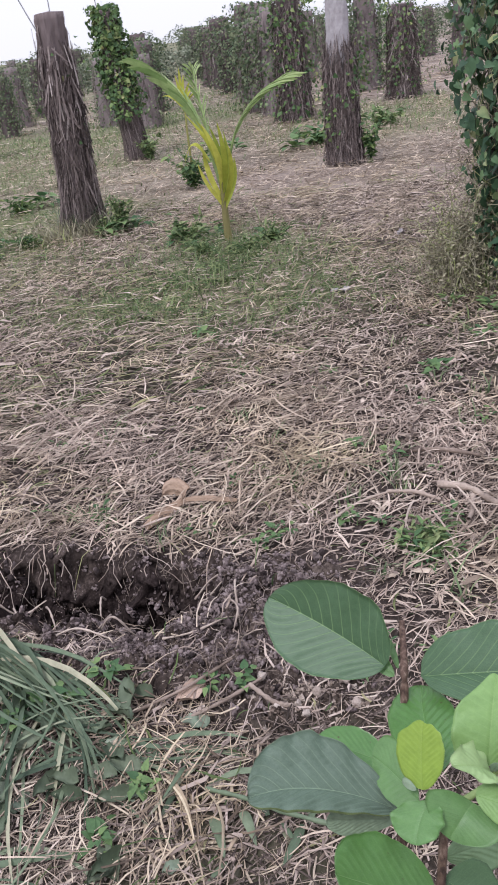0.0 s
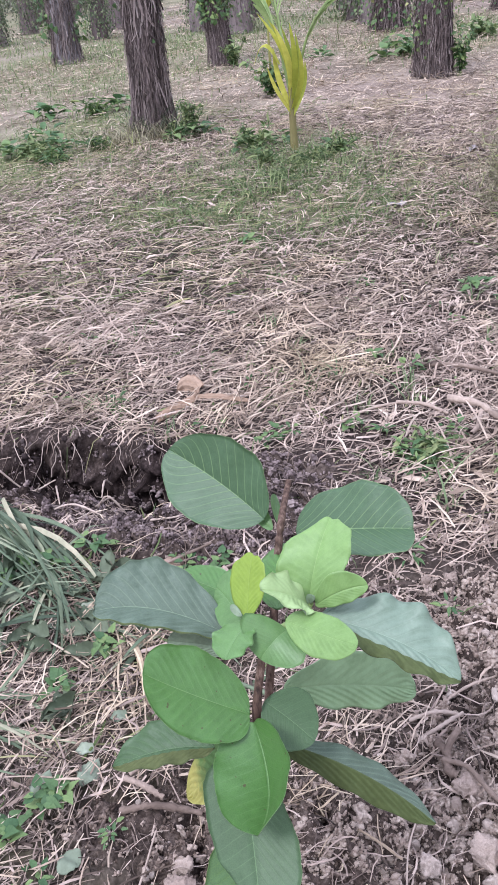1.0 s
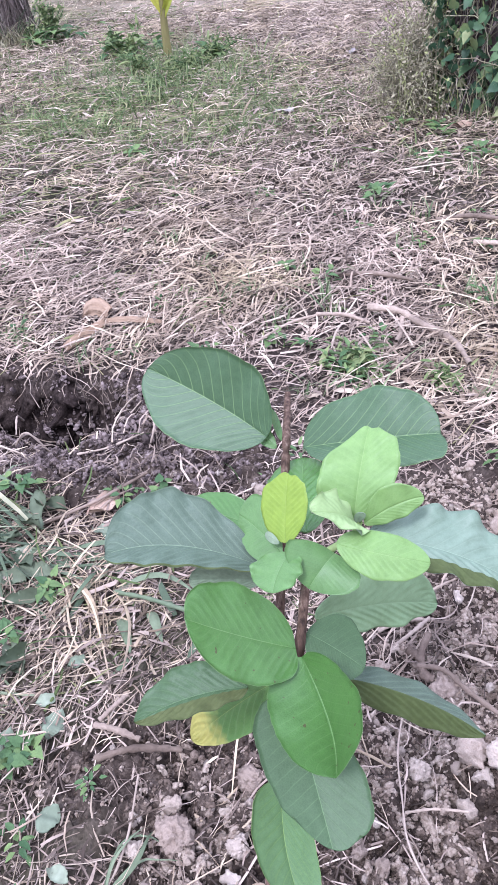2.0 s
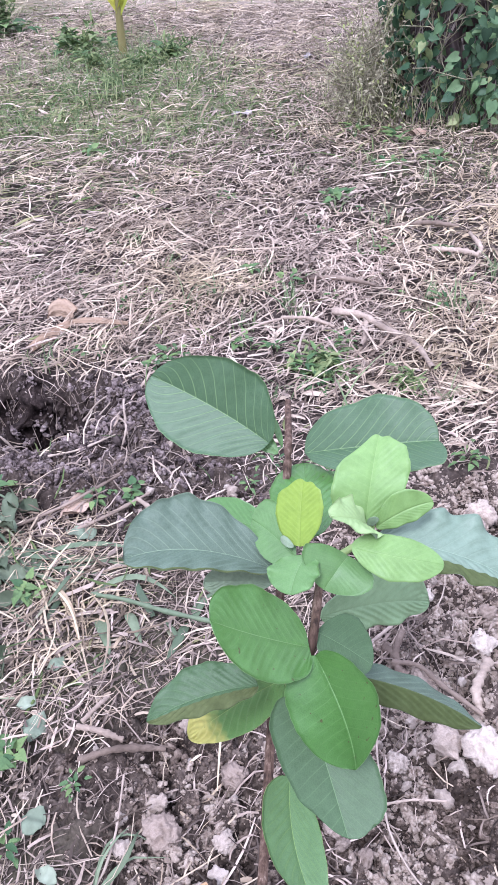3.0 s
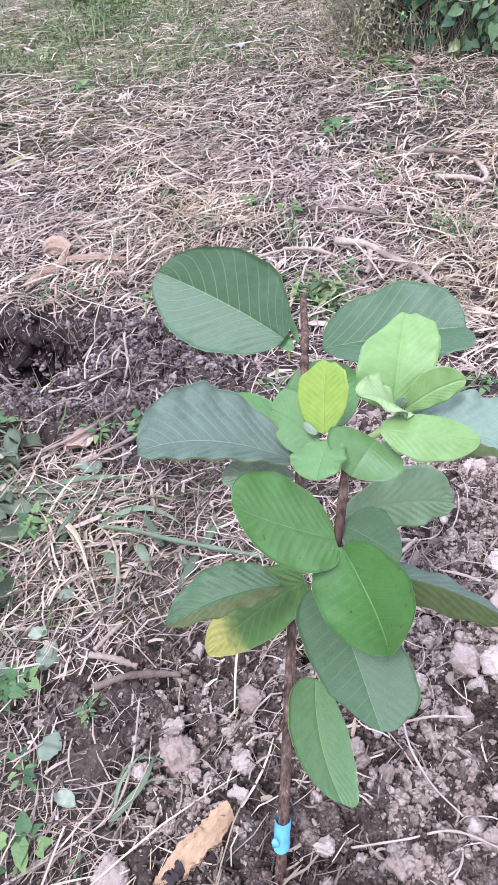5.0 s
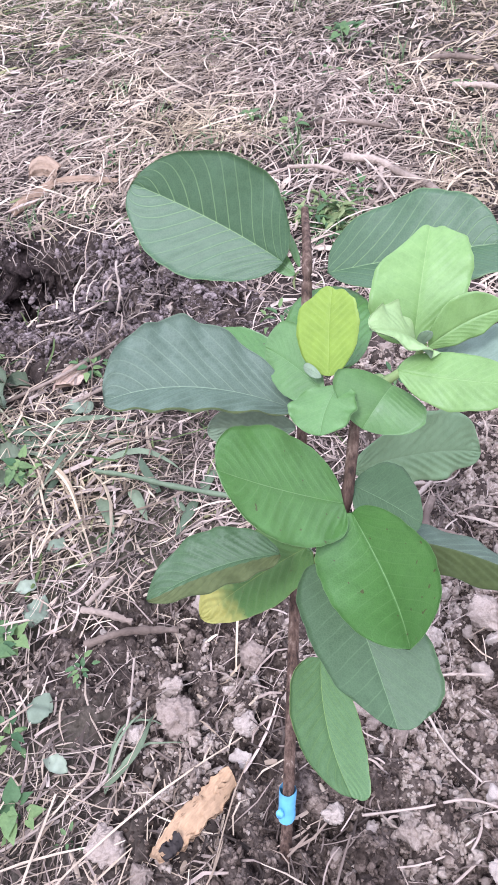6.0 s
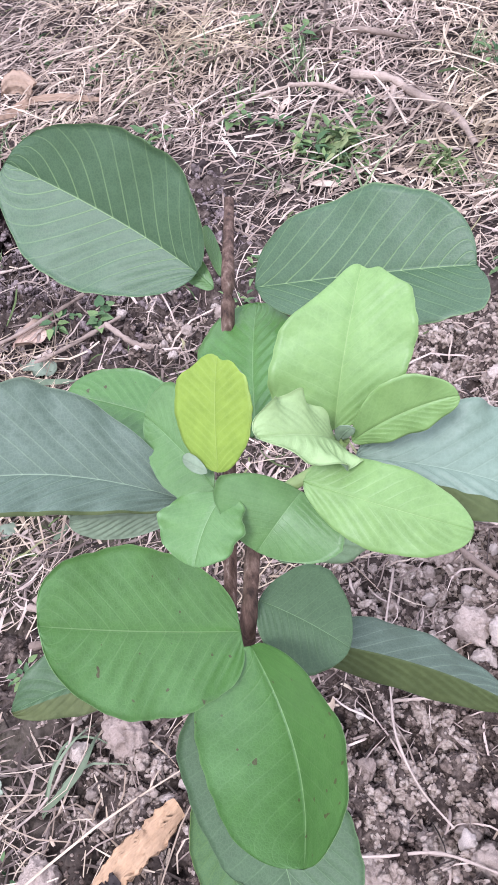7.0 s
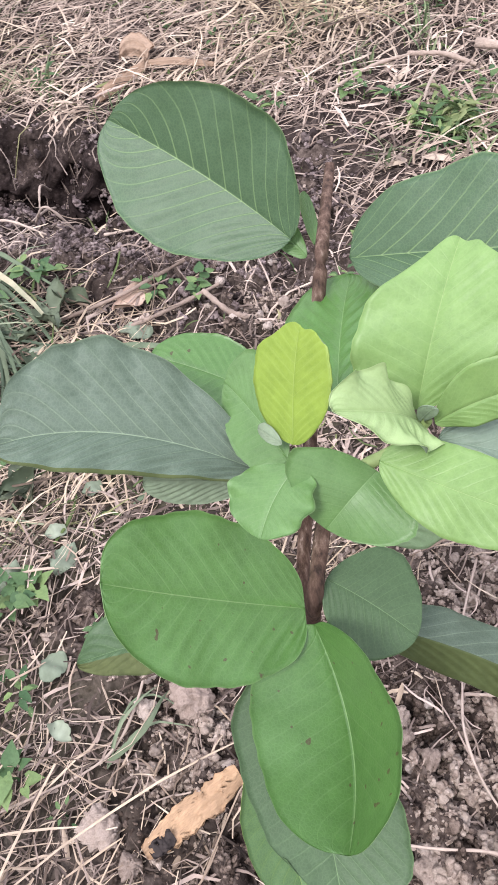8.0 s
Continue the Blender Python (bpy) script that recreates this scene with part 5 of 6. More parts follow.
lay("litter_scrap", lt, 0.45, 4.34, 0.02, 0.1, 0.02, "crumpled pale scrap lying on the straw", "litter", "pale scraps")
lay("litter_scrap", lt, 0.85, 5.45, 0.02, 1.2, 0.1, "crumpled pale scrap lying on the straw", "litter", "pale scraps")


# ---------------------------------------------------------------- cut grass heap
def long_blades(name, specs, width, mat, label, category, seed, kind="", bow=0.14):
    r = np.random.default_rng(seed)
    P, W, S = [], [], []
    for p0, p1, n_, spread, hgt in specs:
        p0, p1 = np.array(p0), np.array(p1)
        for _ in range(n_):
            a, b_ = p0 + r.normal(0, spread * 0.5, 2), p1 + r.normal(0, spread, 2)
            s_ = np.linspace(0, 1, 9)
            side_ = np.array([-(b_ - a)[1], (b_ - a)[0]])
            xy = a + (b_ - a) * s_[:, None] + side_ * (r.normal(0, bow) * np.sin(s_ * np.pi))[:, None]
            zz = ground_z(xy[:, 0], xy[:, 1]) + 0.006 + r.uniform(0.1, 1) * hgt * np.sin(s_ * np.pi * 0.93 + 0.12) ** 0.8
            P.append(np.column_stack([xy, zz]))
            W.append(width * r.uniform(0.5, 1.2) * (1.03 - s_ ** 3) * np.minimum(1, 0.5 + s_ * 3))
            d = side_ / (np.linalg.norm(side_) + 1e-6)
            S.append((d[0], d[1], r.normal(0, 0.5)))
    V, F = ribbons(np.array(P), np.array(W), np.array(S), 0.35)
    return tagged(new(name, mesh_from(name, V, F, mat)), label, category, kind=kind)


long_blades("cut_grass_heap", [((-0.52, 1.79), (-0.05, 1.42), 22, 0.06, 0.08), ((-0.46, 1.74), (-0.1, 1.46), 18, 0.06, 0.06), ((-0.42, 1.68), (0.0, 1.4), 14, 0.07, 0.05), ((-0.34, 1.62), (-0.3, 1.1), 12, 0.07, 0.07), ((-0.3, 1.6), (-0.16, 1.22), 10, 0.06, 0.06), ((-0.15, 1.5), (-0.1, 1.3), 10, 0.05, 0.04), ((-0.1, 1.42), (0.16, 1.38), 10, 0.06, 0.02), ((-0.3, 1.12), (0.02, 1.1), 10, 0.05, 0.03), ((-0.45, 1.5), (-0.2, 1.3), 10, 0.09, 0.05), ((-0.3, 1.35), (-0.05, 1.55), 8, 0.07, 0.05)],
            0.0052, M["cut_grass"], "heap of long cut green grass lying by the hole", "grass", 51, "stuff", 0.09)
wilt_mesh = [sheet("wilted_leaf", 0.014 + 0.003 * i, 0.06 + 0.012 * i, 1.1 - 0.3 * i, 0.5 - 0.3 * i, M["wilted_leaf"], 60 + i, taper=0.55, rough=0.08) for i in range(3)]
lr = random.Random(15)
for i in range(26):
    cx, cy = lr.uniform(-0.36, 0.02), lr.uniform(1.15, 1.58)
    lay("wilted_leaf", wilt_mesh[i % 3], cx, cy, lr.uniform(0.02, 0.045), lr.uniform(0, 6.28), lr.uniform(-0.5, 0.5), "wilted dull green leaf in the heap of cut grass", "leaf", "wilted leaves in the heap")
long_blades("grass_runner", [((0.049, 1.447), (0.226, 1.447), 1, 0.002, 0.02), ((0.065, 1.417), (0.232, 1.394), 1, 0.002, 0.02), ((0.153, 1.333), (0.312, 1.313), 1, 0.002, 0.025), ((0.171, 1.274), (0.204, 1.189), 1, 0.002, 0.03), ((0.206, 1.186), (0.182, 1.146), 1, 0.002, 0.015), ((0.225, 1.283), (0.258, 1.213), 1, 0.002, 0.02), ((0.27, 1.272), (0.233, 1.362), 1, 0.002, 0.03), ((0.335, 1.255), (0.3, 1.165), 1, 0.002, 0.02), ((0.34, 1.255), (0.385, 1.33), 1, 0.002, 0.03), ((0.3, 1.26), (0.33, 1.2), 2, 0.01, 0.02), ((0.12, 1.38), (0.08, 1.24), 3, 0.03, 0.03)],
            0.0085, M["cut_grass"], "trampled green grass runner on the straw", "grass", 52, "stuff", 0.07)
long_blades("straw_wisp", [((0.055, 1.375), (0.2, 1.095), 6, 0.012, 0.03), ((0.07, 1.36), (0.15, 1.2), 5, 0.012, 0.03), ((0.13, 1.22), (0.26, 1.2), 4, 0.02, 0.02)], 0.003, M["straw"], "wisp of long bent straw", "straw", 58, "stuff", 0.12)
long_blades("grass_sprig", [((0.225, 0.795), (0.28, 0.89), 2, 0.006, 0.04), ((0.225, 0.79), (0.335, 0.845), 2, 0.005, 0.03)], 0.0034, M["cut_grass"], "green grass sprig with a dry stalk on the soil", "grass", 53)
stick([(0.152, 1.318, 0.012), (0.22, 1.284, 0.022), (0.312, 1.256, 0.022), (0.45, 1.222, 0.01)], 0.0062, 0.005, "trampled green jointed grass stem on the straw", "grass_stalk", "cut_grass", "grass", "green stems", 0.014, 78)
stick([(0.06, 0.70, 0.0), (0.15, 0.745, 0.01), (0.225, 0.795, 0.01), (0.25, 0.86, 0.02), (0.26, 0.95, 0.03)], 0.0028, 0.002, "dry yellow grass stalk on the soil", "grass_stalk", "root", "grass", "dry stalks", 0.006, 77)


# ---------------------------------------------------------------- weeds
weed_leaf = [mesh_from("leaf", *small_leaves(rng, np.zeros((1, 3)), np.array([[1.0, 0, 0]]), np.array([[0, 0, 1.0]]), np.ones(1), np.full(1, w_), o_), M["weed"]) for w_, o_ in ((0.5, LANCE), (0.75, HEART), (0.34, LANCE))]
wr = random.Random(6)


def weed(cx, cy, size, n_, kind_i, label):
    gz = float(ground_z(np.array(cx), np.array(cy)))
    ob = thing("weed", label, "weed", (cx, cy, gz), "weeds in the straw")
    n_ = int(n_ * 1.7)
    for i in range(n_):
        a, rad = i * 2.4 + wr.uniform(-0.4, 0.4), size * wr.uniform(0.1, 0.9) * (i / n_) ** 0.5
        lf = child(new("leaf", weed_leaf[kind_i]), ob)
        L_ = size * wr.uniform(0.3, 0.65)
        lf.matrix_basis = Matrix.Translation((math.cos(a) * rad, math.sin(a) * rad, size * wr.uniform(0.1, 0.6) + 0.012)) @ Euler((wr.uniform(-0.3, 0.3), wr.uniform(-0.6, 0.35), a + wr.uniform(-0.5, 0.5))).to_matrix().to_4x4() @ Matrix.Scale(L_, 4)
    st = [stem_tube([(0, 0, -0.005), (0.1 * size, 0.05 * size, 0.3 * size), (0.05 * size, 0, 0.55 * size)], [0.002, 0.0012], 6, 5)]
    child(new("stem", mesh_from("stem", *joined(st), M["weed"])), ob)


W1, W2 = "small green broadleaf weed in the straw", "small bright green seedling in the straw"
for cx, cy, sz, n_, kd in [(0.58, 2.53, 0.06, 9, 0), (0.79, 3.19, 0.07, 10, 1), (0.6, 2.06, 0.06, 12, 2), (0.66, 2.1, 0.06, 12, 2), (0.63, 1.98, 0.06, 12, 2), (0.03, 1.33, 0.05, 9, 1), (-0.02, 1.22, 0.05, 9, 1), (0.07, 1.0, 0.04, 8, 1), (0.12, 0.76, 0.045, 8, 1), (0.1, 0.86, 0.04, 8, 0), (0.7, 2.03, 0.05, 10, 2), (0.53, 2.17, 0.05, 8, 0), (0.46, 2.2, 0.045, 5, 1),
                           (1.03, 3.53, 0.08, 10, 0), (1.23, 3.54, 0.08, 10, 0), (1.13, 3.87, 0.09, 9, 1), (0.96, 4.0, 0.08, 9, 2), (1.03, 2.4, 0.06, 8, 2), (0.14, 2.5, 0.04, 4, 2), (0.94, 1.68, 0.045, 12, 0), (-0.02, 2.19, 0.035, 4, 1),
                           (-0.2, 3.83, 0.07, 5, 1), (0.18, 0.95, 0.026, 8, 0), (1.1, 2.74, 0.05, 8, 1), (0.72, 2.19, 0.05, 9, 0), (0.06, 2.56, 0.04, 4, 0), (0.05, 0.98, 0.05, 10, 1), (0.01, 0.92, 0.05, 9, 1), (0.19, 0.73, 0.02, 4, 0), (-0.3, 2.3, 0.05, 8, 0),
                           (-0.2, 1.55, 0.06, 9, 1), (-0.1, 1.62, 0.05, 8, 1), (-0.28, 1.5, 0.06, 10, 1), (-0.3, 1.28, 0.05, 9, 1), (0.13, 1.58, 0.04, 8, 0), (0.2, 1.6, 0.04, 7, 1), (0.62, 1.66, 0.05, 8, 2), (0.5, 1.7, 0.05, 8, 2), (0.7, 1.5, 0.04, 6, 2), (0.45, 1.62, 0.04, 7, 2), (0.42, 2.2, 0.04, 3, 1), (-0.1, 3.0, 0.04, 4, 1), (0.35, 3.1, 0.04, 4, 2), (0.9, 2.75, 0.05, 6, 2), (0.24, 2.14, 0.055, 9, 0), (0.21, 2.11, 0.045, 7, 1), (0.27, 2.17, 0.04, 6, 0)]:
    weed(cx, cy, sz, n_, kd, W1 if n_ > 5 else W2)


for cx, cy, sz, n_, kd in [(-1.17, 6.3, 0.17, 16, 1), (-1.1, 6.4, 0.16, 16, 0), (-1.25, 6.2, 0.13, 12, 1), (-0.62, 5.75, 0.13, 14, 1), (-0.5, 5.5, 0.1, 12, 0), (-0.1, 5.4, 0.1, 12, 0), (0.02, 5.6, 0.12, 12, 1), (-2.1, 6.1, 0.18, 18, 0), (-2.35, 6.35, 0.2, 18, 0), (-2.5, 6.0, 0.16, 14, 1), (-0.4, 5.9, 0.14, 12, 0), (-2.9, 7.6, 0.2, 16, 1), (-2.3, 7.9, 0.18, 16, 1), (0.35, 10.2, 0.25, 16, 0), (0.05, 9.9, 0.22, 14, 1), (-0.7, 10.3, 0.2, 14, 0)]:
    weed(cx, cy, sz, n_, kd, "lush green weed growing among the posts")
for i in range(46):
    weed(wr.uniform(-0.75, 1.6), wr.uniform(2.2, 4.2), wr.uniform(0.02, 0.05), wr.choice((3, 4, 5)), wr.choice((0, 2, 1)), W2)


# narrow grass sprigs standing in the straw
sp = np.random.default_rng(44)
spots = [(0.58, 2.43), (0.6, 2.36), (1.0, 2.45), (1.06, 2.38), (0.85, 2.75), (0.78, 3.12), (0.5, 2.62), (0.36, 2.5), (0.28, 2.45), (1.12, 2.34), (0.44, 2.3), (0.62, 2.58), (0.92, 2.98), (1.18, 3.4), (0.98, 3.66), (0.2, 2.72), (0.06, 2.9), (-0.28, 2.26), (-0.36, 2.3), (-0.1, 2.15), (0.7, 1.86), (0.52, 1.98), (0.95, 1.92), (1.22, 2.6), (0.35, 3.3), (0.68, 3.55), (-0.4, 2.8), (0.02, 3.4)]
for cx, cy in spots:
    m_ = int(sp.integers(7, 15))
    me = mesh_from("grass_sprig", *upright(sp, cx + sp.normal(0, 0.018, m_), cy + sp.normal(0, 0.018, m_), 0.07, 0.0026, 5, 1.0), M["sprig"])
    tagged(new("grass_sprig", me), "narrow grey-green grass sprig standing in the straw", "grass", "grass sprigs")


# ---------------------------------------------------------------- vine-covered posts
def post_parts(seed, height, radius, strands, leaves, leaf_size, lean=(0, 0), bare=0.0, leaf_low=0.0, far=False, dead=0, thick=0.74, aspect=0.9, shred=(0.006, 0.022), flare=0.35):
    """Meshes of one post: (core, dry vines, leaves or None), standing at the origin."""
    r = np.random.default_rng(seed)
    k, kr = (14, 12) if far else (40, 44)
    zc = np.linspace(-0.1, height, k)
    core = np.column_stack([lean[0] * zc / height, lean[1] * zc / height, zc])
    ang = np.arange(kr) * 2 * np.pi / kr
    flute = sum(np.sin(f_ * ang[None] + r.uniform(0, 6.28) + r.uniform(-2.5, 2.5) * zc[:, None]) for f_ in (3, 5, 8, 11, 15)) / 5
    rad = radius * thick * (1.15 - 0.35 * zc / height)[:, None] * (1 + 0.22 * flute + 0.05 * r.normal(0, 1, (k, kr)))
    V = np.stack([core[:, 0:1] + rad * np.cos(ang), core[:, 1:2] + rad * np.sin(ang), np.repeat(core[:, 2:3], kr, 1)], -1).reshape(-1, 3)
    V = np.vstack([V, core[-1] + np.array([0, 0, 0.01])])
    j = np.arange(kr)
    f4 = (np.arange(k - 1)[:, None, None] * kr + np.stack([j, (j + 1) % kr, (j + 1) % kr + kr, j + kr], -1)[None]).reshape(-1, 4)
    cap = np.stack([(k - 1) * kr + j, (k - 1) * kr + (j + 1) % kr, np.full(kr, k * kr)], -1)
    F = np.concatenate([f4[:, :3], f4[:, [0, 2, 3]], cap])
    top = height - bare
    n_ = strands
    a0, tw = r.uniform(0, 2 * np.pi, n_), r.normal(0, 0.45, n_)
    kk = 5 if far else 8
    s = np.linspace(0, 1, kk)
    z1 = top * r.uniform(0.45, 1.0, n_) ** 0.7 * (1 + 0.05 * r.normal(0, 1, n_))
    z0 = r.uniform(0, 0.5, n_) ** 2 * top
    zz = z0[:, None] + (z1 - z0)[:, None] * s[None]
    rr_ = radius * (0.66 + 0.3 * r.uniform(0, 1, n_))[:, None] * (1 + flare * np.exp(-zz / 0.12)) * (1.05 - 0.15 * zz / height) + r.normal(0, radius * 0.06, (n_, kk))
    aa = a0[:, None] + tw[:, None] * s[None] + np.cumsum(r.normal(0, 0.1, (n_, kk)), 1)
    P = np.stack([lean[0] * zz / height + rr_ * np.cos(aa), lean[1] * zz / height + rr_ * np.sin(aa), zz], -1)
    R = np.repeat((radius * np.where(r.uniform(0, 1, n_) < 0.15, r.uniform(0.014, 0.036, n_), r.uniform(0.005, 0.013, n_)))[:, None], kk, 1)
    vines = [tubes(P, R, 3)]
    if dead:
        # hanging dead shreds
        a0, z1 = r.uniform(0, 2 * np.pi, dead), r.uniform(0.1, top, dead)
        s5 = np.linspace(0, 1, 5)
        L = r.uniform(0.06, 0.3, dead) * (1 + 4 * shred[0])
        zz = np.maximum(z1[:, None] - L[:, None] * s5[None], 0.01)
        ro = radius * (0.85 + r.uniform(0, 0.35, dead)[:, None] * s5[None])
        aa = a0[:, None] + r.normal(0, 0.5, dead)[:, None] * s5[None]
        P = np.stack([lean[0] * zz / height + ro * np.cos(aa), lean[1] * zz / height + ro * np.sin(aa), zz], -1)
        vines.append(ribbons(P, np.repeat((radius * r.uniform(*shred, dead))[:, None], 5, 1), np.stack([-np.sin(a0), np.cos(a0), 0 * a0], -1), 0.2))
    lf = None
    if leaves:
        a0 = r.uniform(0, 2 * np.pi, leaves)
        z1 = leaf_low + (top + 0.06 - leaf_low) * r.uniform(0, 1, leaves) ** 0.85
        if leaves < 600 and not far:
            ca, cz, pick_ = r.uniform(0, 6.28, 7), r.uniform(0.2, top, 7), r.integers(0, 7, leaves)
            a0, z1 = ca[pick_] + r.normal(0, 0.35, leaves), np.clip(cz[pick_] + r.normal(0, 0.14, leaves), 0.05, top)
        clump = 0.75 + 0.35 * np.sin(a0 * 2 + z1 * 5 + seed) + 0.2 * np.sin(a0 * 3 - z1 * 9)
        ro = radius * (0.8 + 0.95 * clump * r.uniform(0.1, 1, leaves))
        C = np.stack([lean[0] * z1 / height + ro * np.cos(a0), lean[1] * z1 / height + ro * np.sin(a0), z1], -1)
        N = np.stack([np.cos(a0), np.sin(a0), r.uniform(0.2, 1.2, leaves)], -1) + r.normal(0, 0.35, (leaves, 3))
        D = np.stack([-np.sin(a0) * r.normal(0, 1, leaves), np.cos(a0) * r.normal(0, 1, leaves), -r.uniform(0.2, 1, leaves)], -1)
        L = leaf_size * np.exp(r.normal(0, 0.25, leaves))
        lf = small_leaves(r, C, D, N, L, L * aspect, TINY if far else HEART)
    return (V, F), joined(vines), lf


def vine_post(seed, label, at, core_mat="wood", group="vine posts in the field", far=False, leaf_mat="vine_leaf", **kw):
    c, v, lf = post_parts(seed, far=far, **kw)
    ob = thing("vine_post", label, "post", at, group)
    child(new("post", mesh_from("post", *c, M[core_mat])), ob)
    child(tagged(new("dry_vines", mesh_from("dry_vines", *v, M["dry_vine"])), kind="stuff"), ob)
    if lf is not None:
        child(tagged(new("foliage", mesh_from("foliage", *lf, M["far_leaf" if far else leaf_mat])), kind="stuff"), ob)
    return ob


BROWN = "wooden post wrapped in dead brown vines"
GREEN = "post overgrown with green climbing vine leaves"
vine_post(1, "leaning grey wooden post wrapped in dead vines", (-1.5, 6.5, 0), height=1.52, radius=0.145, strands=620, leaves=45, leaf_size=0.03, lean=(0.1, -0.15), bare=0.16, dead=700, thick=0.8, shred=(0.008, 0.05), flare=0.75)
vine_post(2, "post with green vine leaves over dead stems", (-1.93, 10.6, 0), height=1.66, radius=0.15, strands=420, leaves=1900, leaf_size=0.042, lean=(-0.14, 0), leaf_low=0.5, dead=300)
vine_post(3, "concrete post wrapped in dead brown vines", (0.57, 8.55, 0), "concrete", height=1.85, radius=0.17, strands=900, leaves=420, leaf_size=0.03, bare=0.76, dead=620, thick=0.62, flare=0.25)
vine_post(4, BROWN, (-4.67, 12.3, 0), "concrete", height=1.5, radius=0.2, strands=300, leaves=120, leaf_size=0.06, bare=0.25, dead=400)
vine_post(5, BROWN, (-0.05, 12.9, 0), height=1.6, radius=0.25, strands=520, leaves=900, leaf_size=0.04, dead=900)
vine_post(6, BROWN, (1.65, 14.5, 0), height=1.35, radius=0.26, strands=480, leaves=600, leaf_size=0.04, dead=800)

protos = []
for i, (lab, lv, dd) in enumerate([(GREEN, 1700, 20), (BROWN, 650, 90), (GREEN, 1300, 40), (BROWN, 900, 80)]):
    protos.append(vine_post(20 + i, lab, (-0.62 - 2.9 * i, 15.2 + 0.5 * i, 0), far=True, height=1.45 + 0.08 * i, radius=0.34, strands=60, leaves=lv, leaf_size=0.055, dead=dd))
pr = random.Random(12)
# rows of posts run away from the path, a little to its left; the row along it stands close
for x_near, start, gap, tall in [(-0.04, 14.3, 1.55, 0.98), (-2.3, 14.6, 2.6, 0.85), (-4.9, 16.0, 2.4, 0.8), (-7.3, 13.6, 2.4, 0.78), (-9.9, 14.0, 2.6, 0.76), (-12.6, 16.0, 2.8, 0.74), (-15.4, 18.0, 3.0, 0.74), (2.05, 17.2, 2.4, 0.95), (4.3, 15.4, 2.6, 0.95), (6.6, 17.0, 2.8, 0.95)]:
    py = start
    while py < 40:
        px = x_near - 0.21 * (py - 12.7) + pr.uniform(-0.2, 0.2)
        c_ = copy_thing(protos[pr.choice((0, 1, 2, 3, 1, 3) if x_near > -1 else (0, 1, 2, 3, 0, 2))], pose(px, py, 0, 0, 0, pr.uniform(0, 360)))
        sc = tall * pr.uniform(0.86, 1.1)
        c_.scale = (sc * pr.uniform(0.75, 1.1), sc * pr.uniform(0.75, 1.1), sc)
        py += gap * pr.uniform(0.8, 1.25) * (1 + 0.02 * (py - 14))

for q in protos[1:]:
    q.scale = (0.8, 0.8, 0.75)

# the near post, thick with heart-shaped leaves
near = vine_post(40, "post smothered in dark green heart-shaped vine leaves", (1.43, 4.3, 0), height=1.75, radius=0.26, strands=160, leaves=4600, leaf_size=0.044, dead=420, leaf_mat="dark_vine_leaf", aspect=0.7)
nl = [mesh_from("leaf", *small_leaves(rng, np.zeros((1, 3)), np.array([[1.0, 0, 0]]), np.array([[0, 0, 1.0]]), np.ones(1), np.full(1, w_), HEART), M["vine_leaf_piece"]) for w_ in (0.85, 1.0)]
nr = random.Random(9)
for i in range(290):
    a, zz = nr.uniform(0, 6.28), 0.08 + 1.7 * nr.random()
    a = -1.75 + nr.gauss(0, 0.85)
    rad = 0.28 * (0.95 + 0.6 * nr.random() * (0.6 + 0.4 * math.sin(3 * a + 6 * zz)))
    lf = child(new("leaf", nl[i % 2]), near)
    lf.matrix_basis = Matrix.Translation((math.cos(a) * rad, math.sin(a) * rad, zz)) @ Euler((0, 0, a)).to_matrix().to_4x4() @ Euler((nr.uniform(-1.3, 1.3), nr.uniform(0.2, 1.9), nr.uniform(-2.2, 2.2))).to_matrix().to_4x4() @ Matrix.Scale(nr.uniform(0.022, 0.055) * (1.7 if i % 6 == 0 else 1), 4)

# thin stems tangled round it
tg = np.random.default_rng(58)
n = 420
a0, z0, tw, dz = tg.uniform(0, 6.28, n), tg.uniform(0.0, 1.6, n), tg.normal(0, 0.9, n), tg.normal(0.15, 0.25, n)
s9 = np.linspace(0, 1, 9)
aa = a0[:, None] + tw[:, None] * s9 + np.cumsum(tg.normal(0, 0.07, (n, 9)), 1)
rr9 = 0.27 + 0.07 * tg.uniform(0, 1, (n, 1)) + np.cumsum(tg.normal(0, 0.008, (n, 9)), 1)
zz9 = np.maximum(z0[:, None] + dz[:, None] * s9 + np.cumsum(tg.normal(0, 0.012, (n, 9)), 1), 0.01)
tangle = mesh_from("tangle", *tubes(np.stack([rr9 * np.cos(aa), rr9 * np.sin(aa), zz9], -1), np.full((n, 9), 0.0022), 3), M["scrub"])
child(tagged(new("tangle", tangle), "thin pale climbing stems", kind="stuff"), near)

# long grass and dead stems standing round its foot
fg = np.random.default_rng(63)
n = 150
fa, fr = fg.uniform(0, 6.28, n), 0.27 + 0.07 * fg.uniform(0, 1, n)
tagged(new("grass_tuft", mesh_from("grass_tuft", *upright(fg, 1.43 + fr * np.cos(fa), 4.3 + fr * np.sin(fa), 0.22, 0.0034, 6, 1.1), M["grass"])), "long green grass round the foot of the vine-covered post", "grass", kind="stuff")
n = 300
fa, fr = fg.uniform(0, 6.28, n), 0.24 + 0.1 * fg.uniform(0, 1, n)
tagged(new("dead_stems", mesh_from("dead_stems", *upright(fg, 1.43 + fr * np.cos(fa), 4.3 + fr * np.sin(fa), 0.26, 0.0018, 6, 0.9), M["scrub"])), "pale dead stems round the foot of the vine-covered post", "stems", kind="stuff")

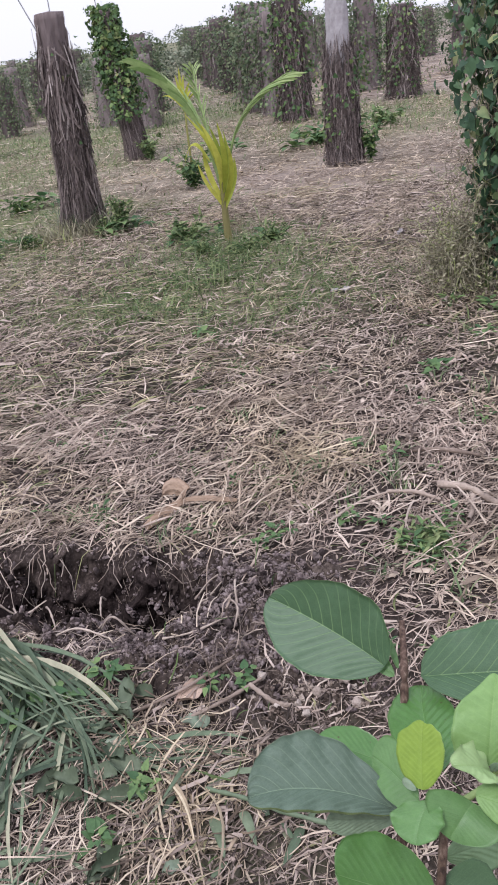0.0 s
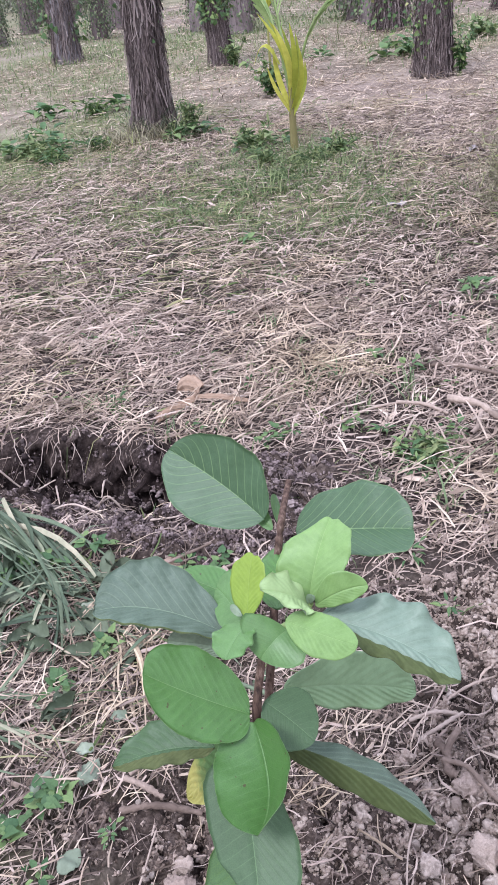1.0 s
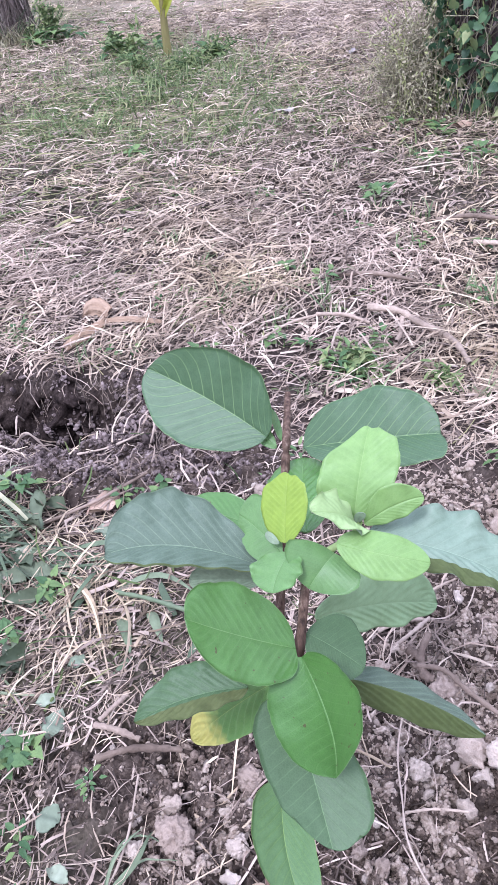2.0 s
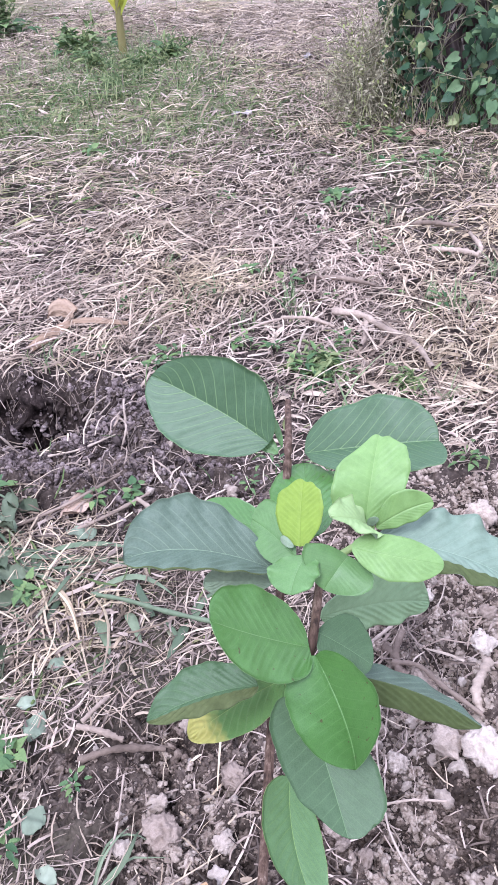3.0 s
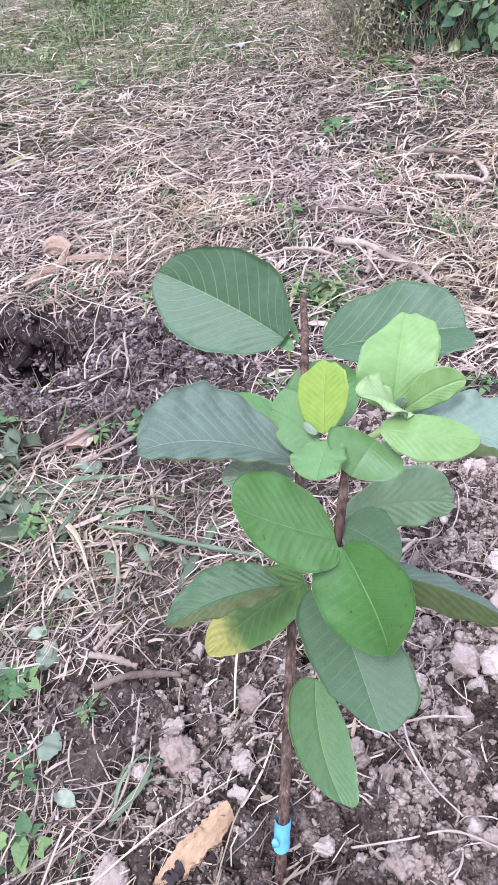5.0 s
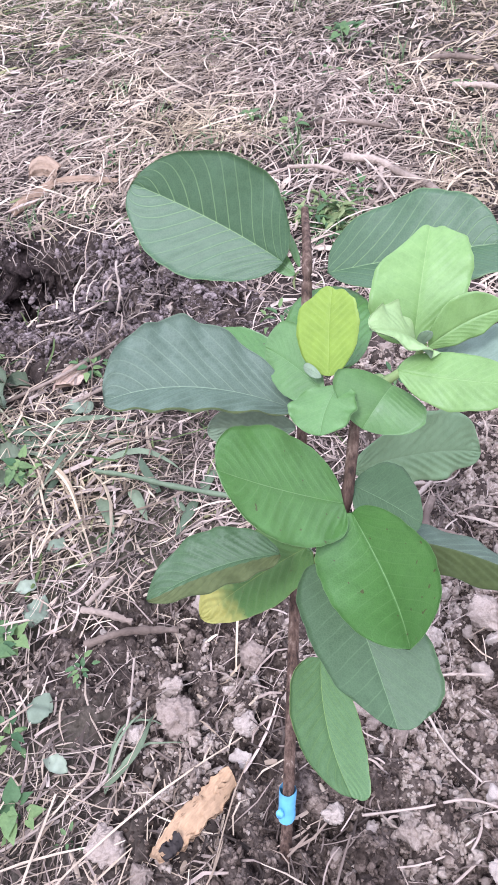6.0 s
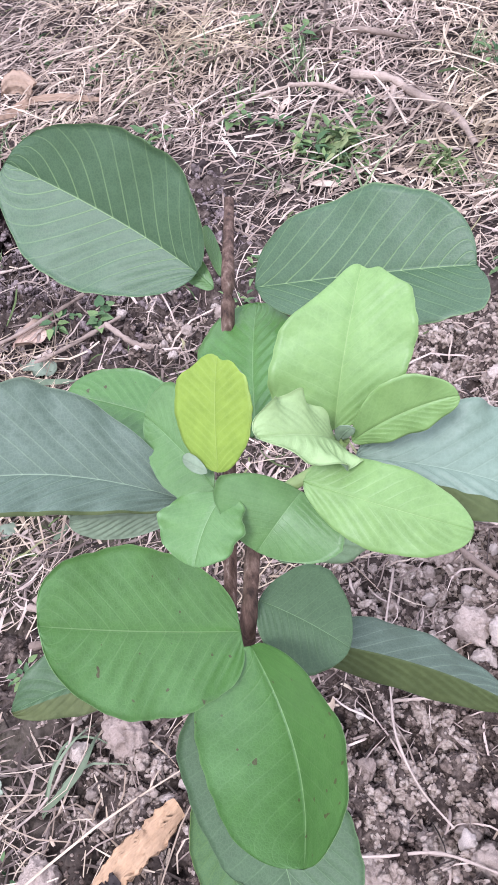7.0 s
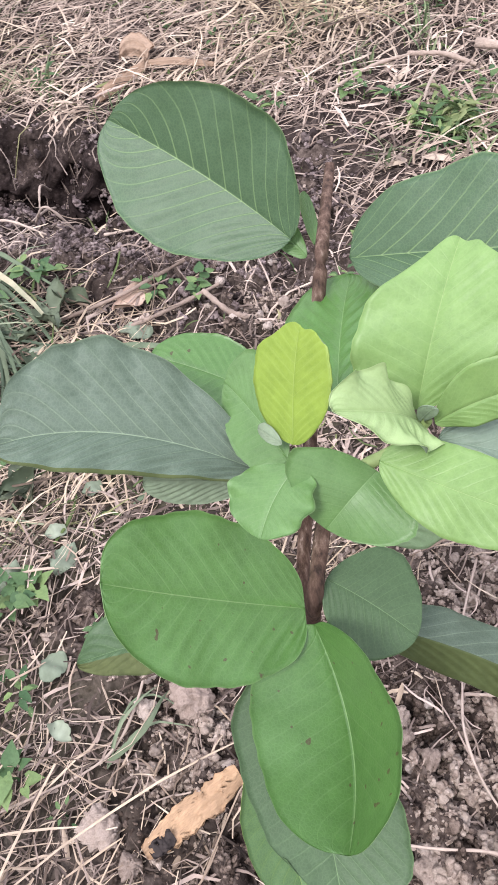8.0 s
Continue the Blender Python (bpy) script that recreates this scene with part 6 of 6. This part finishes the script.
# rank grass and runners round the leaning post
n = 260
fa, fr = fg.uniform(0, 6.28, n), 0.12 + 0.1 * fg.uniform(0, 1, n)
tagged(new("grass_tuft", mesh_from("grass_tuft", *upright(fg, -1.5 + fr * np.cos(fa), 6.5 + fr * np.sin(fa), 0.2, 0.0042, 6, 1.1), M["cut_grass"])), "rank grey-green grass round the foot of the leaning post", "grass", kind="stuff")

# dry scrub beside the near post
dr = np.random.default_rng(61)
n = 1000
c0 = np.column_stack([1.08 + dr.normal(0, 0.1, n), 4.3 + dr.normal(0, 0.12, n), np.abs(dr.normal(0, 0.2, n))])
d0 = dr.normal(0, 1, (n, 3)) * np.array([1, 1, 1.2])
d0 /= np.linalg.norm(d0, axis=1, keepdims=True)
s6 = np.linspace(-0.5, 0.5, 6)
P = c0[:, None] + d0[:, None] * (dr.uniform(0.08, 0.26, n)[:, None] * s6[None])[..., None] + dr.normal(0, 0.012, (n, 6, 3))
P[:, :, 2] = np.maximum(P[:, :, 2], 0.005)
bits = 2800
cb = np.column_stack([1.08 + dr.normal(0, 0.1, bits), 4.28 + dr.normal(0, 0.12, bits), 0.02 + np.abs(dr.normal(0, 0.2, bits))])
Lb = dr.uniform(0.01, 0.024, bits)
lv_, lf_ = small_leaves(dr, cb, dr.normal(0, 1, (bits, 3)), dr.normal(0, 1, (bits, 3)) + np.array([0, -0.6, 0.8]), Lb, Lb * 0.45, LANCE)
tv_, tq_ = tubes(P, np.full((n, 6), 0.0016), 3)
V1 = joined([(tv_, np.concatenate([tq_[:, :3], tq_[:, [0, 2, 3]]])), (lv_, lf_)])
tagged(new("dry_scrub", mesh_from("dry_scrub", *V1, M["scrub"])), "tangle of dry scrub stems at the foot of the post", "scrub", kind="stuff")



def bush(cx, cy, width, height, n_, leaf, mat, label, seed):
    """A leafy weed: thin stems and many small leaves."""
    r = np.random.default_rng(seed)
    gz = float(ground_z(np.array(cx), np.array(cy)))
    ob = thing("leafy_weed", label, "weed", (cx, cy, gz), "leafy weeds")
    m_ = 14
    a, out = r.uniform(0, 6.28, m_), width * r.uniform(0.1, 0.9, m_)
    H = height * r.uniform(0.5, 1.05, m_)
    s_ = np.linspace(0, 1, 5)
    P = np.stack([np.cos(a)[:, None] * out[:, None] * s_ ** 1.4, np.sin(a)[:, None] * out[:, None] * s_ ** 1.4, H[:, None] * (s_ - 0.15 * s_ ** 2) - 0.01], -1)
    child(tagged(new("stalk", mesh_from("stalk", *tubes(P, np.full((m_, 5), 0.0022), 4), M["weed"])), kind="stuff"), ob)
    i, q_ = r.integers(0, m_, n_), r.uniform(0.1, 1, n_)
    C = np.stack([np.cos(a[i]) * out[i] * q_ ** 1.4, np.sin(a[i]) * out[i] * q_ ** 1.4, H[i] * (q_ - 0.15 * q_ ** 2)], -1) + r.normal(0, leaf * 0.3, (n_, 3))
    C[:, 2] = np.maximum(C[:, 2], 0.01)
    L = leaf * np.exp(r.normal(0, 0.3, n_))
    child(tagged(new("foliage", mesh_from("foliage", *small_leaves(r, C, r.normal(0, 1, (n_, 3)) * np.array([1, 1, 0.4]), r.normal(0, 0.45, (n_, 3)) + np.array([0, -0.2, 1.0]), L, L * (0.55 if height > 0.18 else 0.24), LANCE), mat)), kind="stuff"), ob)


bush(0.65, 2.06, 0.16, 0.06, 210, 0.034, M["grass"], "bright green grassy weed in the straw", 270)
bush(0.86, 2.0, 0.07, 0.05, 110, 0.026, M["grass"], "bright green grassy weed in the straw", 271)
LUSH = "leafy bright green weed growing beside a post"
for i, (cx, cy, wd, ht, n_, lf_) in enumerate([(-1.17, 6.4, 0.13, 0.33, 620, 0.026), (-1.27, 6.3, 0.1, 0.2, 260, 0.026), (-1.85, 6.2, 0.25, 0.1, 160, 0.05), (-2.3, 6.0, 0.3, 0.14, 260, 0.06), (-2.05, 5.75, 0.2, 0.12, 160, 0.05), (-0.55, 5.75, 0.2, 0.22, 240, 0.045), (-0.45, 5.4, 0.22, 0.14, 240, 0.04),
                                               (-0.1, 5.35, 0.22, 0.12, 240, 0.035), (0.02, 5.6, 0.18, 0.16, 180, 0.04), (-0.25, 5.05, 0.3, 0.07, 280, 0.03), (-0.5, 4.75, 0.3, 0.05, 220, 0.03), (-2.4, 7.6, 0.3, 0.16, 200, 0.06), (-1.75, 10.4, 0.22, 0.4, 260, 0.05), (0.82, 8.5, 0.14, 0.5, 220, 0.045), (0.3, 10.2, 0.4, 0.2, 220, 0.07), (1.1, 11.2, 0.4, 0.25, 220, 0.07)]):
    bush(cx, cy, wd, ht, n_, lf_, M["vine_leaf"] if i % 3 and i not in (0, 1, 5, 6, 7, 8, 9, 10) else M["grass"], LUSH if i not in (5, 6, 7, 8, 9, 10) else "low leafy green weed round the palm seedling", 200 + i)
tr_ = np.random.default_rng(88)
x, y = -1.5 + tr_.normal(0, 0.2, 700), 6.33 + tr_.normal(0, 0.12, 700)
tagged(new("grass_tuft", mesh_from("grass_tuft", *upright(tr_, x, y, 0.14, 0.003, 5, 1.6), M["scrub"])), "matted dry and green grass round the leaning post", "grass", kind="stuff")

# hedge-like rows of vines closing the far field
hr = np.random.default_rng(97)
for hx0, hx1, hy, ht, n_ in [(-34, 14, 44, 1.7, 24000), (-20, -1.5, 31, 1.2, 12000)]:
    hx = hr.uniform(hx0, hx1, n_)
    top_ = ht * (0.75 + 0.25 * cells(hx, 0 * hx + hy, 1.7, 5) + 0.15 * cells(hx, 0 * hx, 0.6, 6))
    C = np.column_stack([hx, hy + hr.normal(0, 0.5, n_), top_ * hr.uniform(0, 1, n_) ** 0.7])
    L = hr.uniform(0.06, 0.13, n_)
    hv = small_leaves(hr, C, hr.normal(0, 1, (n_, 3)), hr.normal(0, 0.6, (n_, 3)) + np.array([0, -1.0, 0.5]), L, L * 0.75, TINY)
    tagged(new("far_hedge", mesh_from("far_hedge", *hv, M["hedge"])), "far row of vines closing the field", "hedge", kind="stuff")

# ---------------------------------------------------------------- coconut seedling
palm = thing("coconut_seedling", "young coconut palm seedling with yellow-green leaves", "palm", (-0.27, 5.65, 0))


def palm_part(name, me, label=""):
    return tagged(child(new(name, me), palm), label)


def frond(points, width, n_leaf, leaf_len, mat, name, label, seed):
    """A rachis with a pleated blade near its base and free leaflets on both sides."""
    r = np.random.default_rng(seed)
    P = curve_through(points, 26)
    parts = [tubes(P[None], np.linspace(0.011, 0.003, 26)[None], 5)]
    T = np.gradient(P, axis=0)
    T /= np.linalg.norm(T, axis=1, keepdims=True)
    PP, WW, SS = [], [], []
    for i in range(n_leaf):
        q_ = 0.35 + 0.65 * i / n_leaf
        j = int(q_ * 25)
        for sg in (-1, 1):
            S = np.cross(T[j], [0, 0, 1.0]) * sg
            S /= np.linalg.norm(S) + 1e-6
            d = T[j] * 0.95 + S * (0.22 + 0.1 * r.normal()) + np.array([0, 0, -0.08])
            L = leaf_len * (1 - 0.5 * abs(q_ - 0.6)) * r.uniform(0.85, 1.1)
            s_ = np.linspace(0, 1, 6)
            c = P[j] + d * (L * s_)[:, None] + np.array([0, 0, -0.25 * L]) * (s_ ** 2)[:, None]
            PP.append(c), WW.append(width * np.sin(np.pi * (0.1 + 0.88 * s_)) ** 0.7), SS.append(np.cross(d, S) * 0.6 + T[j] * 0.2 + np.array([0, 0, 0.6]))
    SS = np.array(SS)
    SS /= np.linalg.norm(SS, axis=1, keepdims=True)
    parts.append(ribbons(np.array(PP), np.array(WW), SS, 0.2))
    return palm_part(name, mesh_from(name, *joined(parts), mat), label)


palm_part("stem", mesh_from("stem", *stem_tube([(0, 0, -0.05), (0.0, 0, 0.15), (0.005, -0.02, 0.42)], [0.03, 0.024, 0.018], 20, 10, 0.05), M["palm_stem"]), "brown-green sheathed stem")
frond([(0.0, 0, 0.35), (-0.08, 0.03, 0.72), (-0.2, 0.08, 0.95), (-0.36, 0.1, 1.12)], 0.015, 26, 0.34, M["palm_green"], "frond", "arching pale green feathered frond", 71)
frond([(0.02, 0, 0.35), (0.12, 0.0, 0.68), (0.27, -0.02, 0.88), (0.48, -0.04, 1.0)], 0.014, 12, 0.24, M["palm_green"], "frond", "arching pale green frond", 72)
frond([(0.0, 0.0, 0.35), (-0.06, 0.12, 0.7), (-0.12, 0.25, 0.98), (-0.14, 0.36, 1.1)], 0.011, 14, 0.2, M["palm_green"], "frond", "upright pale green frond", 73)
bl = []
for i, (dx, dy, foot_z, tip, wd, bow) in enumerate([(-0.13, -0.02, 0.34, 0.86, 0.013, 0.05), (-0.09, 0.02, 0.32, 0.82, 0.015, 0.045), (-0.05, -0.05, 0.3, 0.8, 0.016, 0.04), (-0.02, 0.0, 0.3, 0.78, 0.016, 0.035), (0.02, -0.04, 0.28, 0.8, 0.015, 0.03),
                                                    (0.05, -0.01, 0.27, 0.74, 0.015, 0.04), (0.07, -0.05, 0.25, 0.66, 0.015, 0.045), (0.08, 0.01, 0.24, 0.58, 0.014, 0.04), (-0.07, 0.03, 0.28, 0.66, 0.014, -0.03), (-0.1, 0.0, 0.26, 0.56, 0.012, -0.03)]):
    s_ = np.linspace(0, 1, 10)
    c = np.column_stack([0.006 * math.sin(2 * i) + 1.25 * dx * s_ ** 1.3 + bow * np.sin(np.pi * s_), -0.02 + dy * s_ - 0.03 * s_, foot_z + (tip - foot_z) * s_ - 0.02 * s_ ** 3])
    bl.append(ribbons(c[None], (1.35 * wd * np.sin(np.pi * (0.16 + 0.83 * s_)) ** 0.8)[None], np.array([[0.9, 0.4 * (-1) ** i, 0.1]]), 0.7))
palm_part("young_leaf", mesh_from("young_leaf", *joined(bl), M["palm"]), "upright pleated yellow young leaf")
s_ = np.linspace(0, 1, 9)
c = np.column_stack([-0.05 - 0.16 * s_, -0.05 - 0.02 * s_, 0.55 + 0.16 * np.sin(s_ * 2.6) - 0.08 * s_])
palm_part("young_leaf", mesh_from("young_leaf", *ribbons(c[None], (0.022 * np.sin(np.pi * (0.1 + 0.88 * s_)) ** 0.7)[None], np.array([[0.2, 0.9, 0.3]]), 0.3), M["palm"]), "bent pale young leaf")
pn = np.random.default_rng(81)
x, y = -0.27 + pn.normal(0, 0.3, 1300), 5.4 + pn.normal(0, 0.33, 1300)
tagged(new("grass_tuft", mesh_from("grass_tuft", *upright(pn, x, y, 0.09, 0.0024, 4, 1.8), M["grass"])), "rank green grass round the palm seedling", "grass", kind="stuff")

# a second seedling farther off
palm_far = thing("coconut_seedling", "small distant coconut seedling with yellow-green leaves", "palm", (-0.86, 8.07, 0))
child(tagged(new("stem", mesh_from("stem", *stem_tube([(0, 0, -0.03), (0.0, 0, 0.4), (0.01, 0, 0.75)], [0.014, 0.01, 0.008], 14, 8), M["palm_stem"])), "brown-green sheathed stem"), palm_far)
for i in range(9):
    s_ = np.linspace(0, 1, 9)
    dx, dy, tip = 0.045 * (i - 4), 0.05 * math.sin(2.3 * i), 1.04 - 0.03 * abs(i - 4)
    c = np.column_stack([dx * s_ ** 1.4, dy * s_, 0.68 + (tip - 0.68) * s_ - 0.1 * abs(i - 4) / 4 * s_ ** 3])
    child(new("young_leaf", mesh_from("young_leaf", *ribbons(c[None], (0.017 * np.sin(np.pi * (0.12 + 0.86 * s_)) ** 0.8)[None], np.array([[0.85, 0.5 * (-1) ** i, 0.1]]), 0.6), M["palm"])), palm_far)

bush(-0.84, 8.0, 0.3, 0.42, 320, 0.05, M["vine_leaf"], "leafy green weed hiding the distant seedling", 260)

# wires above the leaning post
for x1, y1, z1, x0, z0 in [(-1.75, 6.3, 2.1, -1.47, 1.35), (-1.36, 6.3, 2.2, -1.38, 1.5)]:
    P = curve_through([(x0, 6.32, z0), (0.5 * (x0 + x1), 6.31, 0.5 * (z0 + z1) - 0.02), (x1, y1, z1)], 8)
    tagged(new("wire", mesh_from("wire", *tubes(P[None], np.full((1, 8), 0.004), 5), M["wire"])), "thin grey wire tied to the leaning post", "wire", "wires on the post")
